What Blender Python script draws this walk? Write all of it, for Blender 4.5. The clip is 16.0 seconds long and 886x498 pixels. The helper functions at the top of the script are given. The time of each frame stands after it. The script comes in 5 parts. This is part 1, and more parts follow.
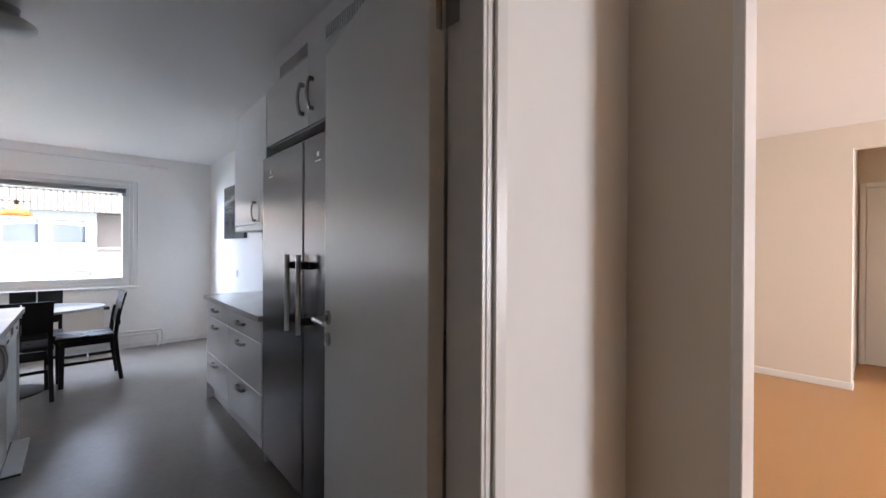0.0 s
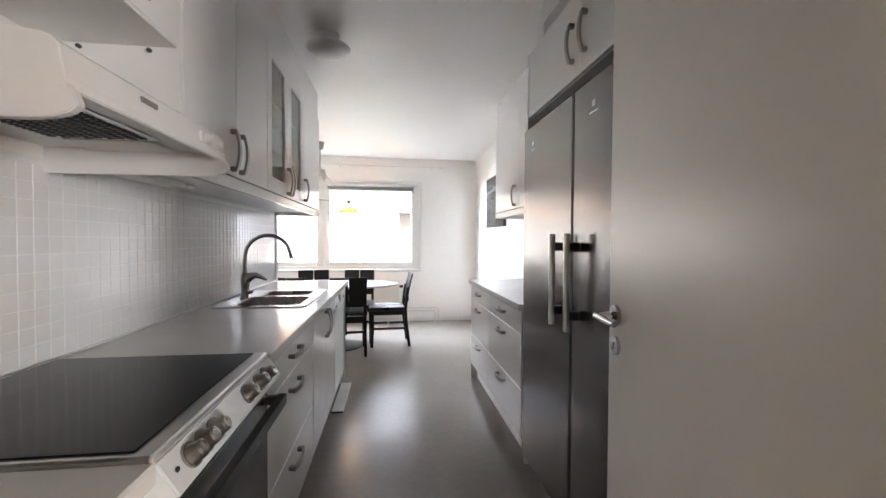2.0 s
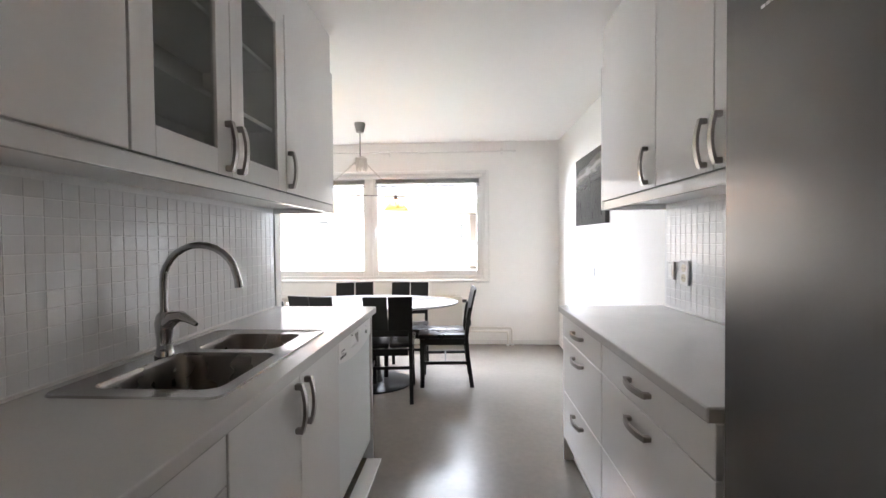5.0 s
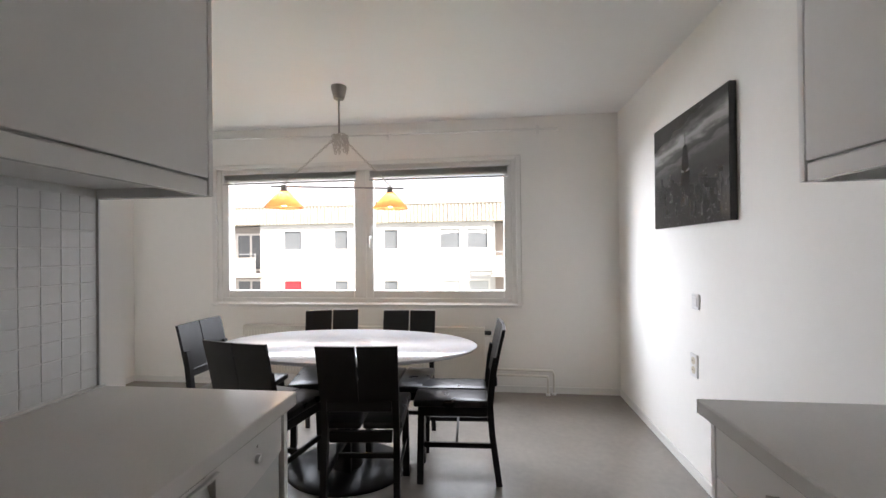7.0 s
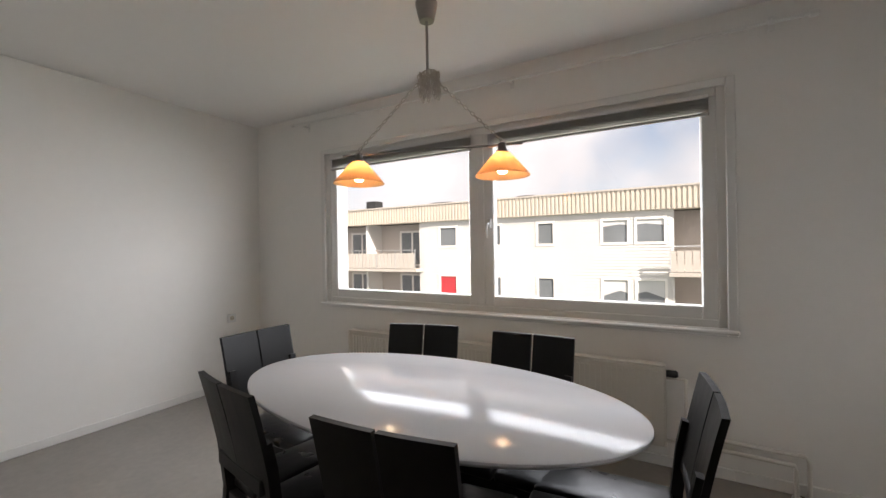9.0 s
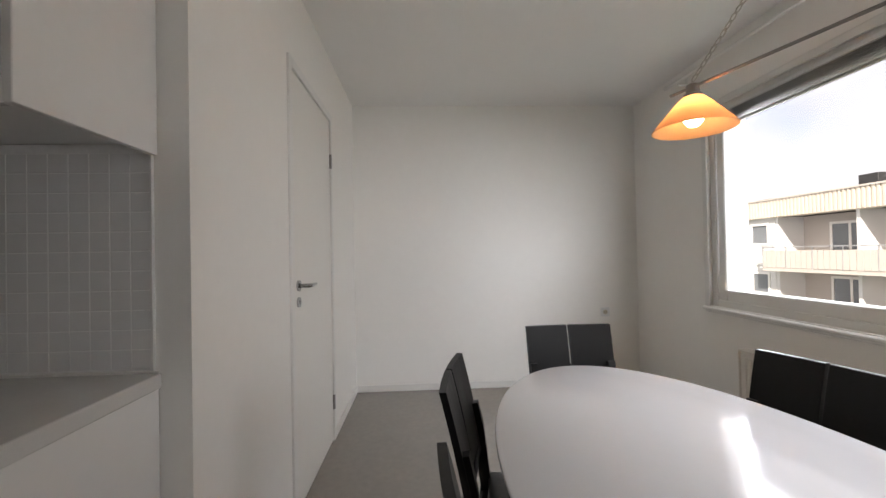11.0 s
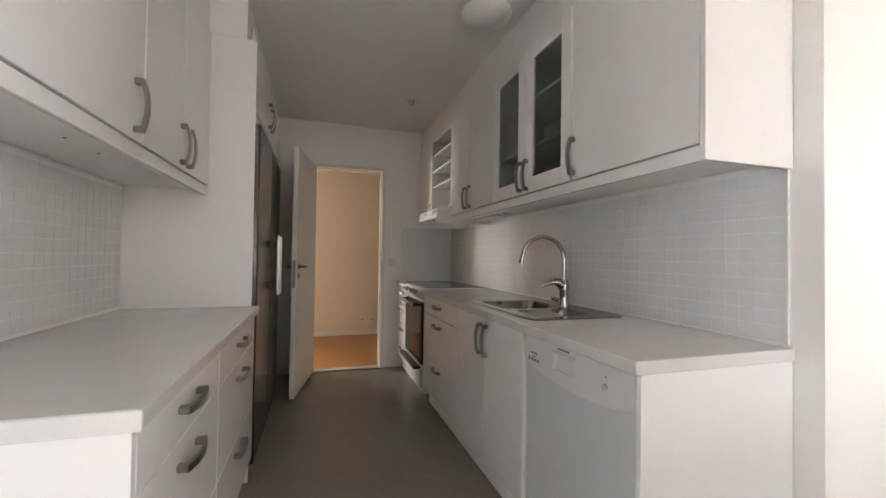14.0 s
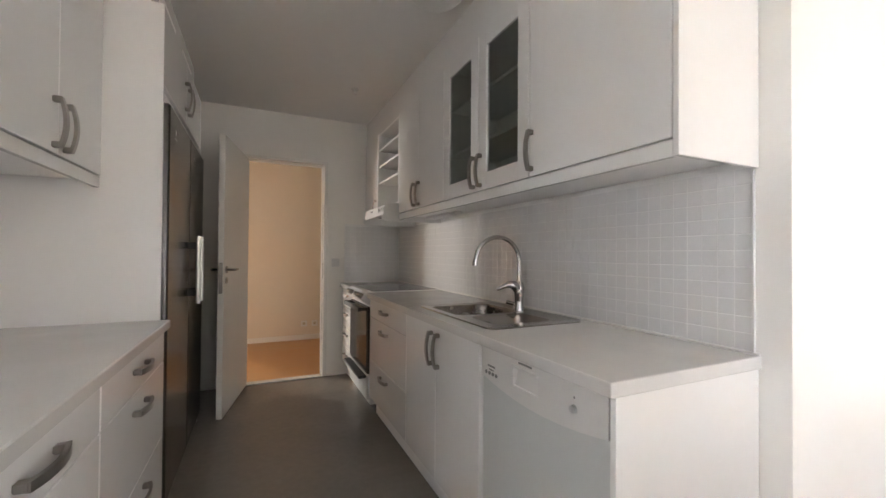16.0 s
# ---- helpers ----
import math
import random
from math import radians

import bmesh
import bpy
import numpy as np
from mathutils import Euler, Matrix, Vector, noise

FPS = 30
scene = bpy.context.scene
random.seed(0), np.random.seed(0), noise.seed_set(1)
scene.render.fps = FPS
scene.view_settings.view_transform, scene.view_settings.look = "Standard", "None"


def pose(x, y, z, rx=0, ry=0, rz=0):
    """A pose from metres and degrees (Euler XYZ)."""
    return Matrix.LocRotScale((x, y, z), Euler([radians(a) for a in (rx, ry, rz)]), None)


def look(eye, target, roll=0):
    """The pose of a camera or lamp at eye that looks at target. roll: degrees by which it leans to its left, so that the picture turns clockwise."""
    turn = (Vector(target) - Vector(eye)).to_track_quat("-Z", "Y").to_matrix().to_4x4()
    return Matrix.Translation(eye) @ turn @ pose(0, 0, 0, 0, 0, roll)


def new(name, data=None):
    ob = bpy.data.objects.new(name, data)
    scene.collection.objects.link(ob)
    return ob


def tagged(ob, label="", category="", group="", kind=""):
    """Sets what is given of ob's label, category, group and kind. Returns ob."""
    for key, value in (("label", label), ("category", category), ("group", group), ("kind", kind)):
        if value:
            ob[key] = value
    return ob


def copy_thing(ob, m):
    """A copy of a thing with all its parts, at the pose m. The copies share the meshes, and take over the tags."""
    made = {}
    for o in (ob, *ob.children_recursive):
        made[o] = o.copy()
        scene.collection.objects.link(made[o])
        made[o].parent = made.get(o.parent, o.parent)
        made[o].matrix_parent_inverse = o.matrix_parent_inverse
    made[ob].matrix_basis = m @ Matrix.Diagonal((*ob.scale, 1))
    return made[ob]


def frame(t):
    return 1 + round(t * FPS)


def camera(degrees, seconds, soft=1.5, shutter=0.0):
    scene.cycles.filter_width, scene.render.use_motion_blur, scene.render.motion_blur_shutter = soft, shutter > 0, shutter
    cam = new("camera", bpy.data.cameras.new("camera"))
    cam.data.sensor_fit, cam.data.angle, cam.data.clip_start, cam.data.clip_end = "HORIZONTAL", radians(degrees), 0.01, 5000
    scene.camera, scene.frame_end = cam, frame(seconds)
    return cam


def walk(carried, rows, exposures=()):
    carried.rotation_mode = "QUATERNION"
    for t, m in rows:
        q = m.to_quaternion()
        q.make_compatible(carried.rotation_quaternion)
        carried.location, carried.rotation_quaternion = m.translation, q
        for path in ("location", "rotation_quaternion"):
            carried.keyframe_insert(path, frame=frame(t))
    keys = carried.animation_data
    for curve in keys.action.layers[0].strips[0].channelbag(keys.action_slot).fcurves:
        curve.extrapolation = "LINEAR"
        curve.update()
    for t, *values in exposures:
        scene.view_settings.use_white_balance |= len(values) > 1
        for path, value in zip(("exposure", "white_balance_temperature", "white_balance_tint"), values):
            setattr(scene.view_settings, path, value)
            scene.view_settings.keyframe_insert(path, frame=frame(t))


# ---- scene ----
cam = camera(96.1, 16.0)
PATH = [
    (0, (0.888, -0.622, 1.324), (2.236, 0.856, 1.316), 0.3),
    (0.5, (0.96, -0.492, 1.289), (1.897, 1.275, 1.272), 0.6),
    (1, (0.98, -0.38, 1.29), (1.594, 1.523, 1.248), 0.5),
    (1.5, (0.987, -0.292, 1.27), (1.373, 1.67, 1.229), 0.4),
    (2, (0.981, -0.228, 1.258), (1.239, 1.754, 1.212), 0.3),
    (2.5, (0.996, -0.122, 1.257), (1.154, 1.871, 1.196), 0.1),
    (3, (1.024, 0.04, 1.253), (1.096, 2.038, 1.191), -0.1),
    (3.5, (1.047, 0.218, 1.246), (1.04, 2.217, 1.188), -0.3),
    (4, (1.084, 0.448, 1.265), (1.012, 2.446, 1.201), -0.4),
    (6.5, (1.156, 1.926, 1.293), (1.014, 3.921, 1.299), -0.6),
    (7, (1.155, 2.256, 1.293), (0.924, 4.243, 1.301), -0.6),
    (7.5, (1.162, 2.563, 1.304), (0.822, 4.534, 1.313), -0.7),
    (8, (1.137, 2.847, 1.276), (0.616, 4.778, 1.284), -0.8),
    (10.5, (1.086, 3.868, 1.245), (-0.768, 4.636, 1.239), -1.4),
    (11, (1.056, 3.996, 1.189), (-0.941, 4.098, 1.213), -1.1),
    (11.5, (1.101, 4.071, 1.191), (-0.848, 3.624, 1.231), -0.5),
    (12, (1.216, 4.142, 1.183), (-0.537, 3.18, 1.226), 0.0),
    (12.5, (1.301, 4.165, 1.182), (-0.159, 2.798, 1.22), 0.5),
    (13, (1.351, 4.168, 1.18), (0.19, 2.54, 1.212), 0.7),
    (13.5, (1.389, 4.17, 1.171), (0.531, 2.364, 1.212), 0.7),
    (14, (1.408, 4.171, 1.169), (0.807, 2.264, 1.205), 0.8),
    (14.5, (1.411, 4.173, 1.167), (0.988, 2.218, 1.199), 0.9),
    (15, (1.407, 4.166, 1.155), (1.026, 2.203, 1.187), 0.9),
    (15.5, (1.396, 4.091, 1.164), (0.859, 2.164, 1.192), 0.7),
    (16, (1.347, 3.995, 1.194), (0.504, 2.181, 1.218), 0.4),
]
EXPOSURES = [(0.0, 3.65, 5650, 17), (0.5, 4.05, 5900, 17), (1.5, 4.5, 6250, 17), (4.2, 4.65, 6450, 17), (6.5, 3.6, 6550, 17), (8.0, 2.85, 7000, 17), (10.3, 2.2, 6900, 17), (11.0, 2.65, 6950, 17), (12.0, 3.5, 6850, 17), (13.0, 4.2, 6800, 17), (16.0, 4.6, 6750, 17)]
walk(cam, [(t, look(eye, target, roll)) for t, eye, target, roll in PATH], EXPOSURES)
SKY, SUN, SKY_FILL, BULBS = 0.029, 1.9, 430.0, 6.0

# ---- light ----
scene.world = bpy.data.worlds.new("sky_world")
scene.world.use_nodes = True
wn, wl = scene.world.node_tree.nodes, scene.world.node_tree.links
sky = wn.new("ShaderNodeTexSky")
sky.sky_type, sky.sun_disc = "NISHITA", False
sky.sun_elevation, sky.sun_rotation = radians(37), radians(122)
clouds = wn.new("ShaderNodeTexNoise")
clouds.inputs["Scale"].default_value, clouds.inputs["Detail"].default_value, clouds.inputs["Roughness"].default_value = 2.6, 7, 0.55
cloud_cut = wn.new("ShaderNodeMapRange")
cloud_cut.inputs[1].default_value, cloud_cut.inputs[2].default_value = 0.24, 0.52
cloud_mix = wn.new("ShaderNodeMix")
cloud_mix.data_type = "RGBA"
cloud_shade, cloud_tone = wn.new("ShaderNodeTexNoise"), wn.new("ShaderNodeMix")
cloud_shade.inputs["Scale"].default_value, cloud_shade.inputs["Detail"].default_value = 5.5, 6
cloud_tone.data_type = "RGBA"
cloud_tone.inputs[6].default_value, cloud_tone.inputs[7].default_value = (4.0, 4.2, 4.5, 1), (8.8, 8.8, 8.9, 1)
wl.new(cloud_shade.outputs[0], cloud_tone.inputs[0])
wl.new(cloud_tone.outputs[2], cloud_mix.inputs[7])
wl.new(clouds.outputs[0], cloud_cut.inputs[0])
wl.new(cloud_cut.outputs[0], cloud_mix.inputs[0])
wl.new(sky.outputs[0], cloud_mix.inputs[6])
wl.new(cloud_mix.outputs[2], wn["Background"].inputs[0])
wn["Background"].inputs[1].default_value = SKY

sun = new("sun", bpy.data.lights.new("sun", "SUN"))
sun.data.energy, sun.data.angle, sun.data.color = SUN, radians(0.6), (1.0, 0.95, 0.87)
sun.matrix_world = look((22, -14, 20), (0, 0, 0))

# added unseen lamp that lights the room, for open sky above the block opposite
sky_fill = new("window_sky_light", bpy.data.lights.new("window_sky_light", "AREA"))
sky_fill.data.shape, sky_fill.data.size, sky_fill.data.size_y = "RECTANGLE", 14.0, 5.0
sky_fill.data.energy, sky_fill.data.color = SKY_FILL, (0.80, 0.90, 1.0)
sky_fill.matrix_world = look((0, 9.5, 6.5), (0, 4.6, 1.5))


def fill_lamp(name, at, target, wide, high, watts, colour):
    """An added lamp: fill beside the window, or in an opening never faced."""
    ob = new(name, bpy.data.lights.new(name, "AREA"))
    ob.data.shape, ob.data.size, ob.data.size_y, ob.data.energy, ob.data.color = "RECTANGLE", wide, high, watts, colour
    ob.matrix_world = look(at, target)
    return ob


# added lamps out of view on either side of the window, filling the room
fill_lamp("east_sky_light", (5.8, 9.4, 2.4), (-1.5, 4.6, 1.3), 8.0, 5.0, 150.0, (0.80, 0.90, 1.0))
fill_lamp("west_sky_light", (-8.7, 9.6, 4.0), (-6.2, 4.6, 3.0), 5.0, 7.5, 480.0, (0.80, 0.90, 1.0))
# added lamp in an assumed living room window, brightening hall and kitchen
fill_lamp("living_window_light", (5.4, -4.52, 1.3), (5.4, 0, 1.2), 1.1, 1.1, 15.0, (0.98, 0.985, 0.93))


# ---- materials ----
def mat(name, base, rough=0.5, metal=0.0, vary=0.06, scale=3.0, fine=60.0, bump=0.0, bump_scale=120.0, coat=0.0, stretch=(1, 1, 1), rvary=0.08, island=0.0, spec=0.5):
    """A surface with two scales of variation in colour and gloss, and a fine relief."""
    m = bpy.data.materials.new(name)
    m.use_nodes = True
    n, l = m.node_tree.nodes, m.node_tree.links
    b = n["Principled BSDF"]
    b.inputs["Metallic"].default_value, b.inputs["Coat Weight"].default_value = metal, coat
    b.inputs["Specular IOR Level"].default_value = spec
    co, mp = n.new("ShaderNodeTexCoord"), n.new("ShaderNodeMapping")
    mp.inputs["Scale"].default_value, mp.inputs["Location"].default_value = stretch, (3.37, 1.21, 0.43)
    l.new(co.outputs["Object"], mp.inputs[0])
    big, small = n.new("ShaderNodeTexNoise"), n.new("ShaderNodeTexNoise")
    for t, s, d in ((big, scale, 4), (small, fine, 3)):
        t.inputs["Scale"].default_value, t.inputs["Detail"].default_value = s, d
        l.new(mp.outputs[0], t.inputs["Vector"])
    add = n.new("ShaderNodeMath")
    add.operation = "ADD"
    l.new(big.outputs[0], add.inputs[0])
    l.new(small.outputs[0], add.inputs[1])
    last = add
    if island:
        info, mul, add2 = n.new("ShaderNodeObjectInfo"), n.new("ShaderNodeMath"), n.new("ShaderNodeMath")
        mul.operation, mul.inputs[1].default_value, add2.operation = "MULTIPLY", island, "ADD"
        geo, add3 = n.new("ShaderNodeNewGeometry"), n.new("ShaderNodeMath")
        add3.operation = "ADD"
        l.new(info.outputs["Random"], add3.inputs[0])
        l.new(geo.outputs["Random Per Island"], add3.inputs[1])
        l.new(add3.outputs[0], mul.inputs[0])
        l.new(add.outputs[0], add2.inputs[0])
        l.new(mul.outputs[0], add2.inputs[1])
        last = add2
    span = n.new("ShaderNodeMapRange")
    span.inputs[1].default_value, span.inputs[2].default_value = 0.3, 1.7 + island
    l.new(last.outputs[0], span.inputs[0])
    mix = n.new("ShaderNodeMix")
    mix.data_type = "RGBA"
    mix.inputs[6].default_value = (*[c * (1 - vary) for c in base], 1)
    mix.inputs[7].default_value = (*[min(0.95, c * (1 + vary)) for c in base], 1)
    l.new(span.outputs[0], mix.inputs[0])
    l.new(mix.outputs[2], b.inputs["Base Color"])
    rr = n.new("ShaderNodeMapRange")
    rr.inputs[3].default_value, rr.inputs[4].default_value = max(0.02, rough - rvary), min(1, rough + rvary)
    l.new(big.outputs[0], rr.inputs[0])
    l.new(rr.outputs[0], b.inputs["Roughness"])
    if bump:
        t, bp = n.new("ShaderNodeTexNoise"), n.new("ShaderNodeBump")
        t.inputs["Scale"].default_value, t.inputs["Detail"].default_value = bump_scale, 3
        bp.inputs["Strength"].default_value, bp.inputs["Distance"].default_value = bump, 0.002
        l.new(mp.outputs[0], t.inputs["Vector"])
        l.new(t.outputs[0], bp.inputs["Height"])
        l.new(bp.outputs[0], b.inputs["Normal"])
    return m


def glass(name, tint=(1, 1, 1), gloss_rough=0.0, strength=1.0):
    m = bpy.data.materials.new(name)
    m.use_nodes = True
    n, l = m.node_tree.nodes, m.node_tree.links
    n.remove(n["Principled BSDF"])
    f, mul, tr, gl, mx = n.new("ShaderNodeLayerWeight"), n.new("ShaderNodeMath"), n.new("ShaderNodeBsdfTransparent"), n.new("ShaderNodeBsdfGlossy"), n.new("ShaderNodeMixShader")
    power = n.new("ShaderNodeMath")
    power.operation, power.inputs[1].default_value = "POWER", 5.0
    mul.operation, mul.inputs[1].default_value, mul.inputs[2].default_value = "MULTIPLY_ADD", 0.8, 0.03 * strength
    tr.inputs[0].default_value, gl.inputs["Roughness"].default_value = (*tint, 1), gloss_rough
    l.new(f.outputs["Facing"], power.inputs[0])
    l.new(power.outputs[0], mul.inputs[0])
    l.new(mul.outputs[0], mx.inputs[0])
    l.new(tr.outputs[0], mx.inputs[1])
    l.new(gl.outputs[0], mx.inputs[2])
    l.new(mx.outputs[0], n["Material Output"].inputs[0])
    return m


def glow(name, colour, strength):
    m = bpy.data.materials.new(name)
    m.use_nodes = True
    b = m.node_tree.nodes["Principled BSDF"]
    b.inputs["Base Color"].default_value, b.inputs["Emission Color"].default_value, b.inputs["Emission Strength"].default_value = (*colour, 1), (*colour, 1), strength
    return m


WALL = mat("wall_paint", (0.88, 0.855, 0.81), 0.72, vary=0.025, scale=1.2, fine=18, bump=0.12, bump_scale=90)
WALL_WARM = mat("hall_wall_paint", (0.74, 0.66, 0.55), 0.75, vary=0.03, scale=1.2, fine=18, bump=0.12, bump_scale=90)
CEIL = mat("ceiling_paint", (0.86, 0.845, 0.82), 0.45, vary=0.02, scale=0.9, fine=14, bump=0.10, bump_scale=70)
TRIM = mat("white_gloss_paint", (0.80, 0.78, 0.74), 0.35, vary=0.03, scale=5, fine=40, bump=0.05, bump_scale=60)
DOORP = mat("cream_door_paint", (0.80, 0.775, 0.72), 0.31, vary=0.025, scale=1.5, fine=30, bump=0.06, bump_scale=150)
CAB = mat("white_cabinet_lacquer", (0.86, 0.85, 0.83), 0.14, vary=0.02, scale=2, fine=30, bump=0.02, bump_scale=25, rvary=0.05)
CARC = mat("white_melamine", (0.82, 0.81, 0.79), 0.42, vary=0.02, scale=2, fine=50)
WORK = mat("pale_stone_laminate", (0.70, 0.685, 0.66), 0.19, vary=0.06, scale=6, fine=220, bump=0.03, bump_scale=300, rvary=0.06)
TILE = mat("white_glazed_tile", (0.77, 0.765, 0.755), 0.12, vary=0.04, scale=2, fine=30, bump=0.10, bump_scale=22, rvary=0.04, island=0.5)
GROUT = mat("white_grout", (0.82, 0.815, 0.80), 0.85, vary=0.12, scale=4, fine=80, bump=0.2)
FLOOR = mat("grey_vinyl_floor", (0.262, 0.236, 0.208), 0.25, vary=0.14, scale=4.0, fine=26, rvary=0.04)
STEEL = mat("brushed_dark_steel", (0.180, 0.174, 0.168), 0.25, 1.0, vary=0.03, scale=1.2, fine=2.5, stretch=(4, 4, 0.5), rvary=0.02)
INOX = mat("sink_steel", (0.35, 0.335, 0.32), 0.17, 1.0, vary=0.06, scale=8, fine=90, bump=0.05, bump_scale=200)
BOWL = mat("satin_bowl_steel", (0.27, 0.25, 0.23), 0.28, 1.0, vary=0.06, scale=8, fine=90)
NICKEL = mat("brushed_nickel", (0.32, 0.30, 0.28), 0.33, 1.0, vary=0.07, scale=20, fine=150)
CHAIN = mat("aged_nickel_chain", (0.52, 0.48, 0.43), 0.36, 1.0, vary=0.12, scale=20, fine=150)
CHROME = mat("polished_chrome", (0.45, 0.45, 0.45), 0.07, 1.0, vary=0.02, rvary=0.03)
BAR = mat("satin_aluminium", (0.66, 0.66, 0.65), 0.30, 1.0, vary=0.04)
BLACKW = mat("black_stained_wood", (0.007, 0.0066, 0.0066), 0.42, spec=0.3, vary=0.25, scale=5, fine=40, bump=0.12, bump_scale=60, stretch=(6, 6, 0.6))
LEATHER = mat("black_leather", (0.010, 0.010, 0.011), 0.30, spec=0.4, vary=0.2, scale=7, fine=90, bump=0.5, bump_scale=28, rvary=0.10)
BLACKG = mat("black_ceramic_glass", (0.006, 0.006, 0.0065), 0.10, spec=0.22, rvary=0.03, vary=0.2, scale=6, fine=200)
OVENG = mat("dark_oven_glass", (0.022, 0.022, 0.023), 0.08, vary=0.1)
PLASTW = mat("white_plastic", (0.76, 0.75, 0.73), 0.38, vary=0.02, scale=9, fine=90)
IVORY = mat("yellowed_plastic", (0.58, 0.52, 0.40), 0.38, vary=0.05, scale=9, fine=90)
PLASTG = mat("grey_plastic", (0.22, 0.22, 0.215), 0.4, vary=0.05)
PLASTD = mat("dark_plastic", (0.025, 0.025, 0.025), 0.45, vary=0.1)
DISHW = mat("white_enamel", (0.64, 0.66, 0.645), 0.42, vary=0.015, scale=3, fine=40)
TABLE = mat("white_table_lacquer", (0.76, 0.76, 0.78), 0.12, vary=0.015, scale=3, fine=30, rvary=0.03, spec=0.28)
BASEB = mat("black_metal_base", (0.02, 0.02, 0.02), 0.32, 0.6, vary=0.12)
PARQ = mat("oak_parquet", (0.40, 0.205, 0.075), 0.34, vary=0.18, scale=3, fine=30, bump=0.05, bump_scale=60, stretch=(1, 5, 1), island=0.6)
RAD = mat("radiator_enamel", (0.74, 0.70, 0.63), 0.4, vary=0.03)
BLIND = mat("grey_blind_slat", (0.42, 0.41, 0.40), 0.4, 0.3, vary=0.05)
PRINTD = mat("photo_print_dark", (0.018, 0.0175, 0.0175), 0.10, vary=0.35, scale=3, fine=30)
PRINTM = mat("photo_print_mid", (0.055, 0.053, 0.051), 0.16, vary=0.35, scale=4, fine=12, stretch=(1, 1, 5))
PRINTL = mat("photo_print_light", (0.30, 0.295, 0.285), 0.2, vary=0.3, scale=6, fine=20)
PANE = glass("window_glass")
CABGLASS = glass("smoked_cabinet_glass", (0.76, 0.78, 0.76), 0.12, 1.0)
FACADE = mat("white_ribbed_cladding", (0.66, 0.65, 0.63), 0.6, vary=0.03, scale=0.4, fine=3)
FASCIA = mat("beige_fascia_sheet", (0.52, 0.47, 0.40), 0.6, vary=0.05, scale=0.5, fine=6)
CONC = mat("balcony_concrete", (0.46, 0.42, 0.38), 0.8, vary=0.08, scale=0.8, fine=8)
DARKPANE = mat("grey_far_pane", (0.15, 0.165, 0.175), 0.12, vary=0.2, scale=0.8, fine=4)
CURT = mat("pale_curtain_cloth", (0.55, 0.56, 0.56), 0.8, vary=0.08, scale=2, fine=10)
RED = mat("red_blind_cloth", (0.45, 0.03, 0.04), 0.7, vary=0.1, scale=1, fine=8)
ASPH = mat("asphalt", (0.055, 0.055, 0.055), 0.9, vary=0.2, scale=0.3, fine=8)
GRASS = mat("lawn", (0.07, 0.10, 0.035), 0.95, vary=0.3, scale=0.5, fine=10)
DARKIN = mat("dark_bracket", (0.06, 0.055, 0.05), 0.5, vary=0.1)
BULB = glow("lit_bulb", (1.0, 0.80, 0.52), BULBS)


def shade_mat():
    m = bpy.data.materials.new("amber_glass_shade")
    m.use_nodes = True
    n, l = m.node_tree.nodes, m.node_tree.links
    b = n["Principled BSDF"]
    b.inputs["Base Color"].default_value, b.inputs["Roughness"].default_value = (0.80, 0.50, 0.25, 1), 0.25
    tl, mx, no, ramp = n.new("ShaderNodeBsdfTranslucent"), n.new("ShaderNodeMixShader"), n.new("ShaderNodeTexNoise"), n.new("ShaderNodeMix")
    no.inputs["Scale"].default_value = 14
    ramp.data_type = "RGBA"
    ramp.inputs[6].default_value, ramp.inputs[7].default_value = (0.90, 0.58, 0.36, 1), (0.93, 0.66, 0.44, 1)
    l.new(no.outputs[0], ramp.inputs[0])
    l.new(ramp.outputs[2], tl.inputs[0])
    mx.inputs[0].default_value = 0.65
    l.new(b.outputs[0], mx.inputs[1])
    l.new(tl.outputs[0], mx.inputs[2])
    l.new(mx.outputs[0], n["Material Output"].inputs[0])
    return m


AMBER = shade_mat()


# ---- builders ----
def box(bm, x0, x1, y0, y1, z0, z1, bev=0.0, seg=1):
    """A box between two corners, its edges rounded by bev."""
    m = Matrix.Translation(((x0 + x1) / 2, (y0 + y1) / 2, (z0 + z1) / 2)) @ Matrix.Diagonal((abs(x1 - x0), abs(y1 - y0), abs(z1 - z0), 1))
    vs = bmesh.ops.create_cube(bm, size=1, matrix=m)["verts"]
    if bev:
        bmesh.ops.bevel(bm, geom=list({e for v in vs for e in v.link_edges}), offset=bev, segments=seg, affect="EDGES", profile=0.5)
    return bm


def tube(bm, pts, r, n=10, flat=None):
    """A round rod along points; with flat=(a, b) a flat bar of that section."""
    pts = [Vector(p) for p in pts]
    rings, side = [], None
    for i, p in enumerate(pts):
        d = (pts[min(i + 1, len(pts) - 1)] - pts[max(i - 1, 0)]).normalized()
        if side is None:
            side = d.cross(Vector((0, 0, 1)) if abs(d.z) < 0.9 else Vector((1, 0, 0))).normalized()
        side = (side - d * side.dot(d)).normalized()
        up = d.cross(side)
        if flat:
            ring = [p + side * a * flat[0] / 2 + up * b * flat[1] / 2 for a, b in ((-1, -1), (1, -1), (1, 1), (-1, 1))]
        else:
            rad = r[i] if isinstance(r, (list, tuple)) else r
            ring = [p + (side * math.cos(2 * math.pi * k / n) + up * math.sin(2 * math.pi * k / n)) * rad for k in range(n)]
        rings.append([bm.verts.new(v) for v in ring])
    for a, b in zip(rings, rings[1:]):
        for k in range(len(a)):
            bm.faces.new((a[k], a[(k + 1) % len(a)], b[(k + 1) % len(b)], b[k]))
    bm.faces.new(rings[0][::-1])
    bm.faces.new(rings[-1])
    return bm


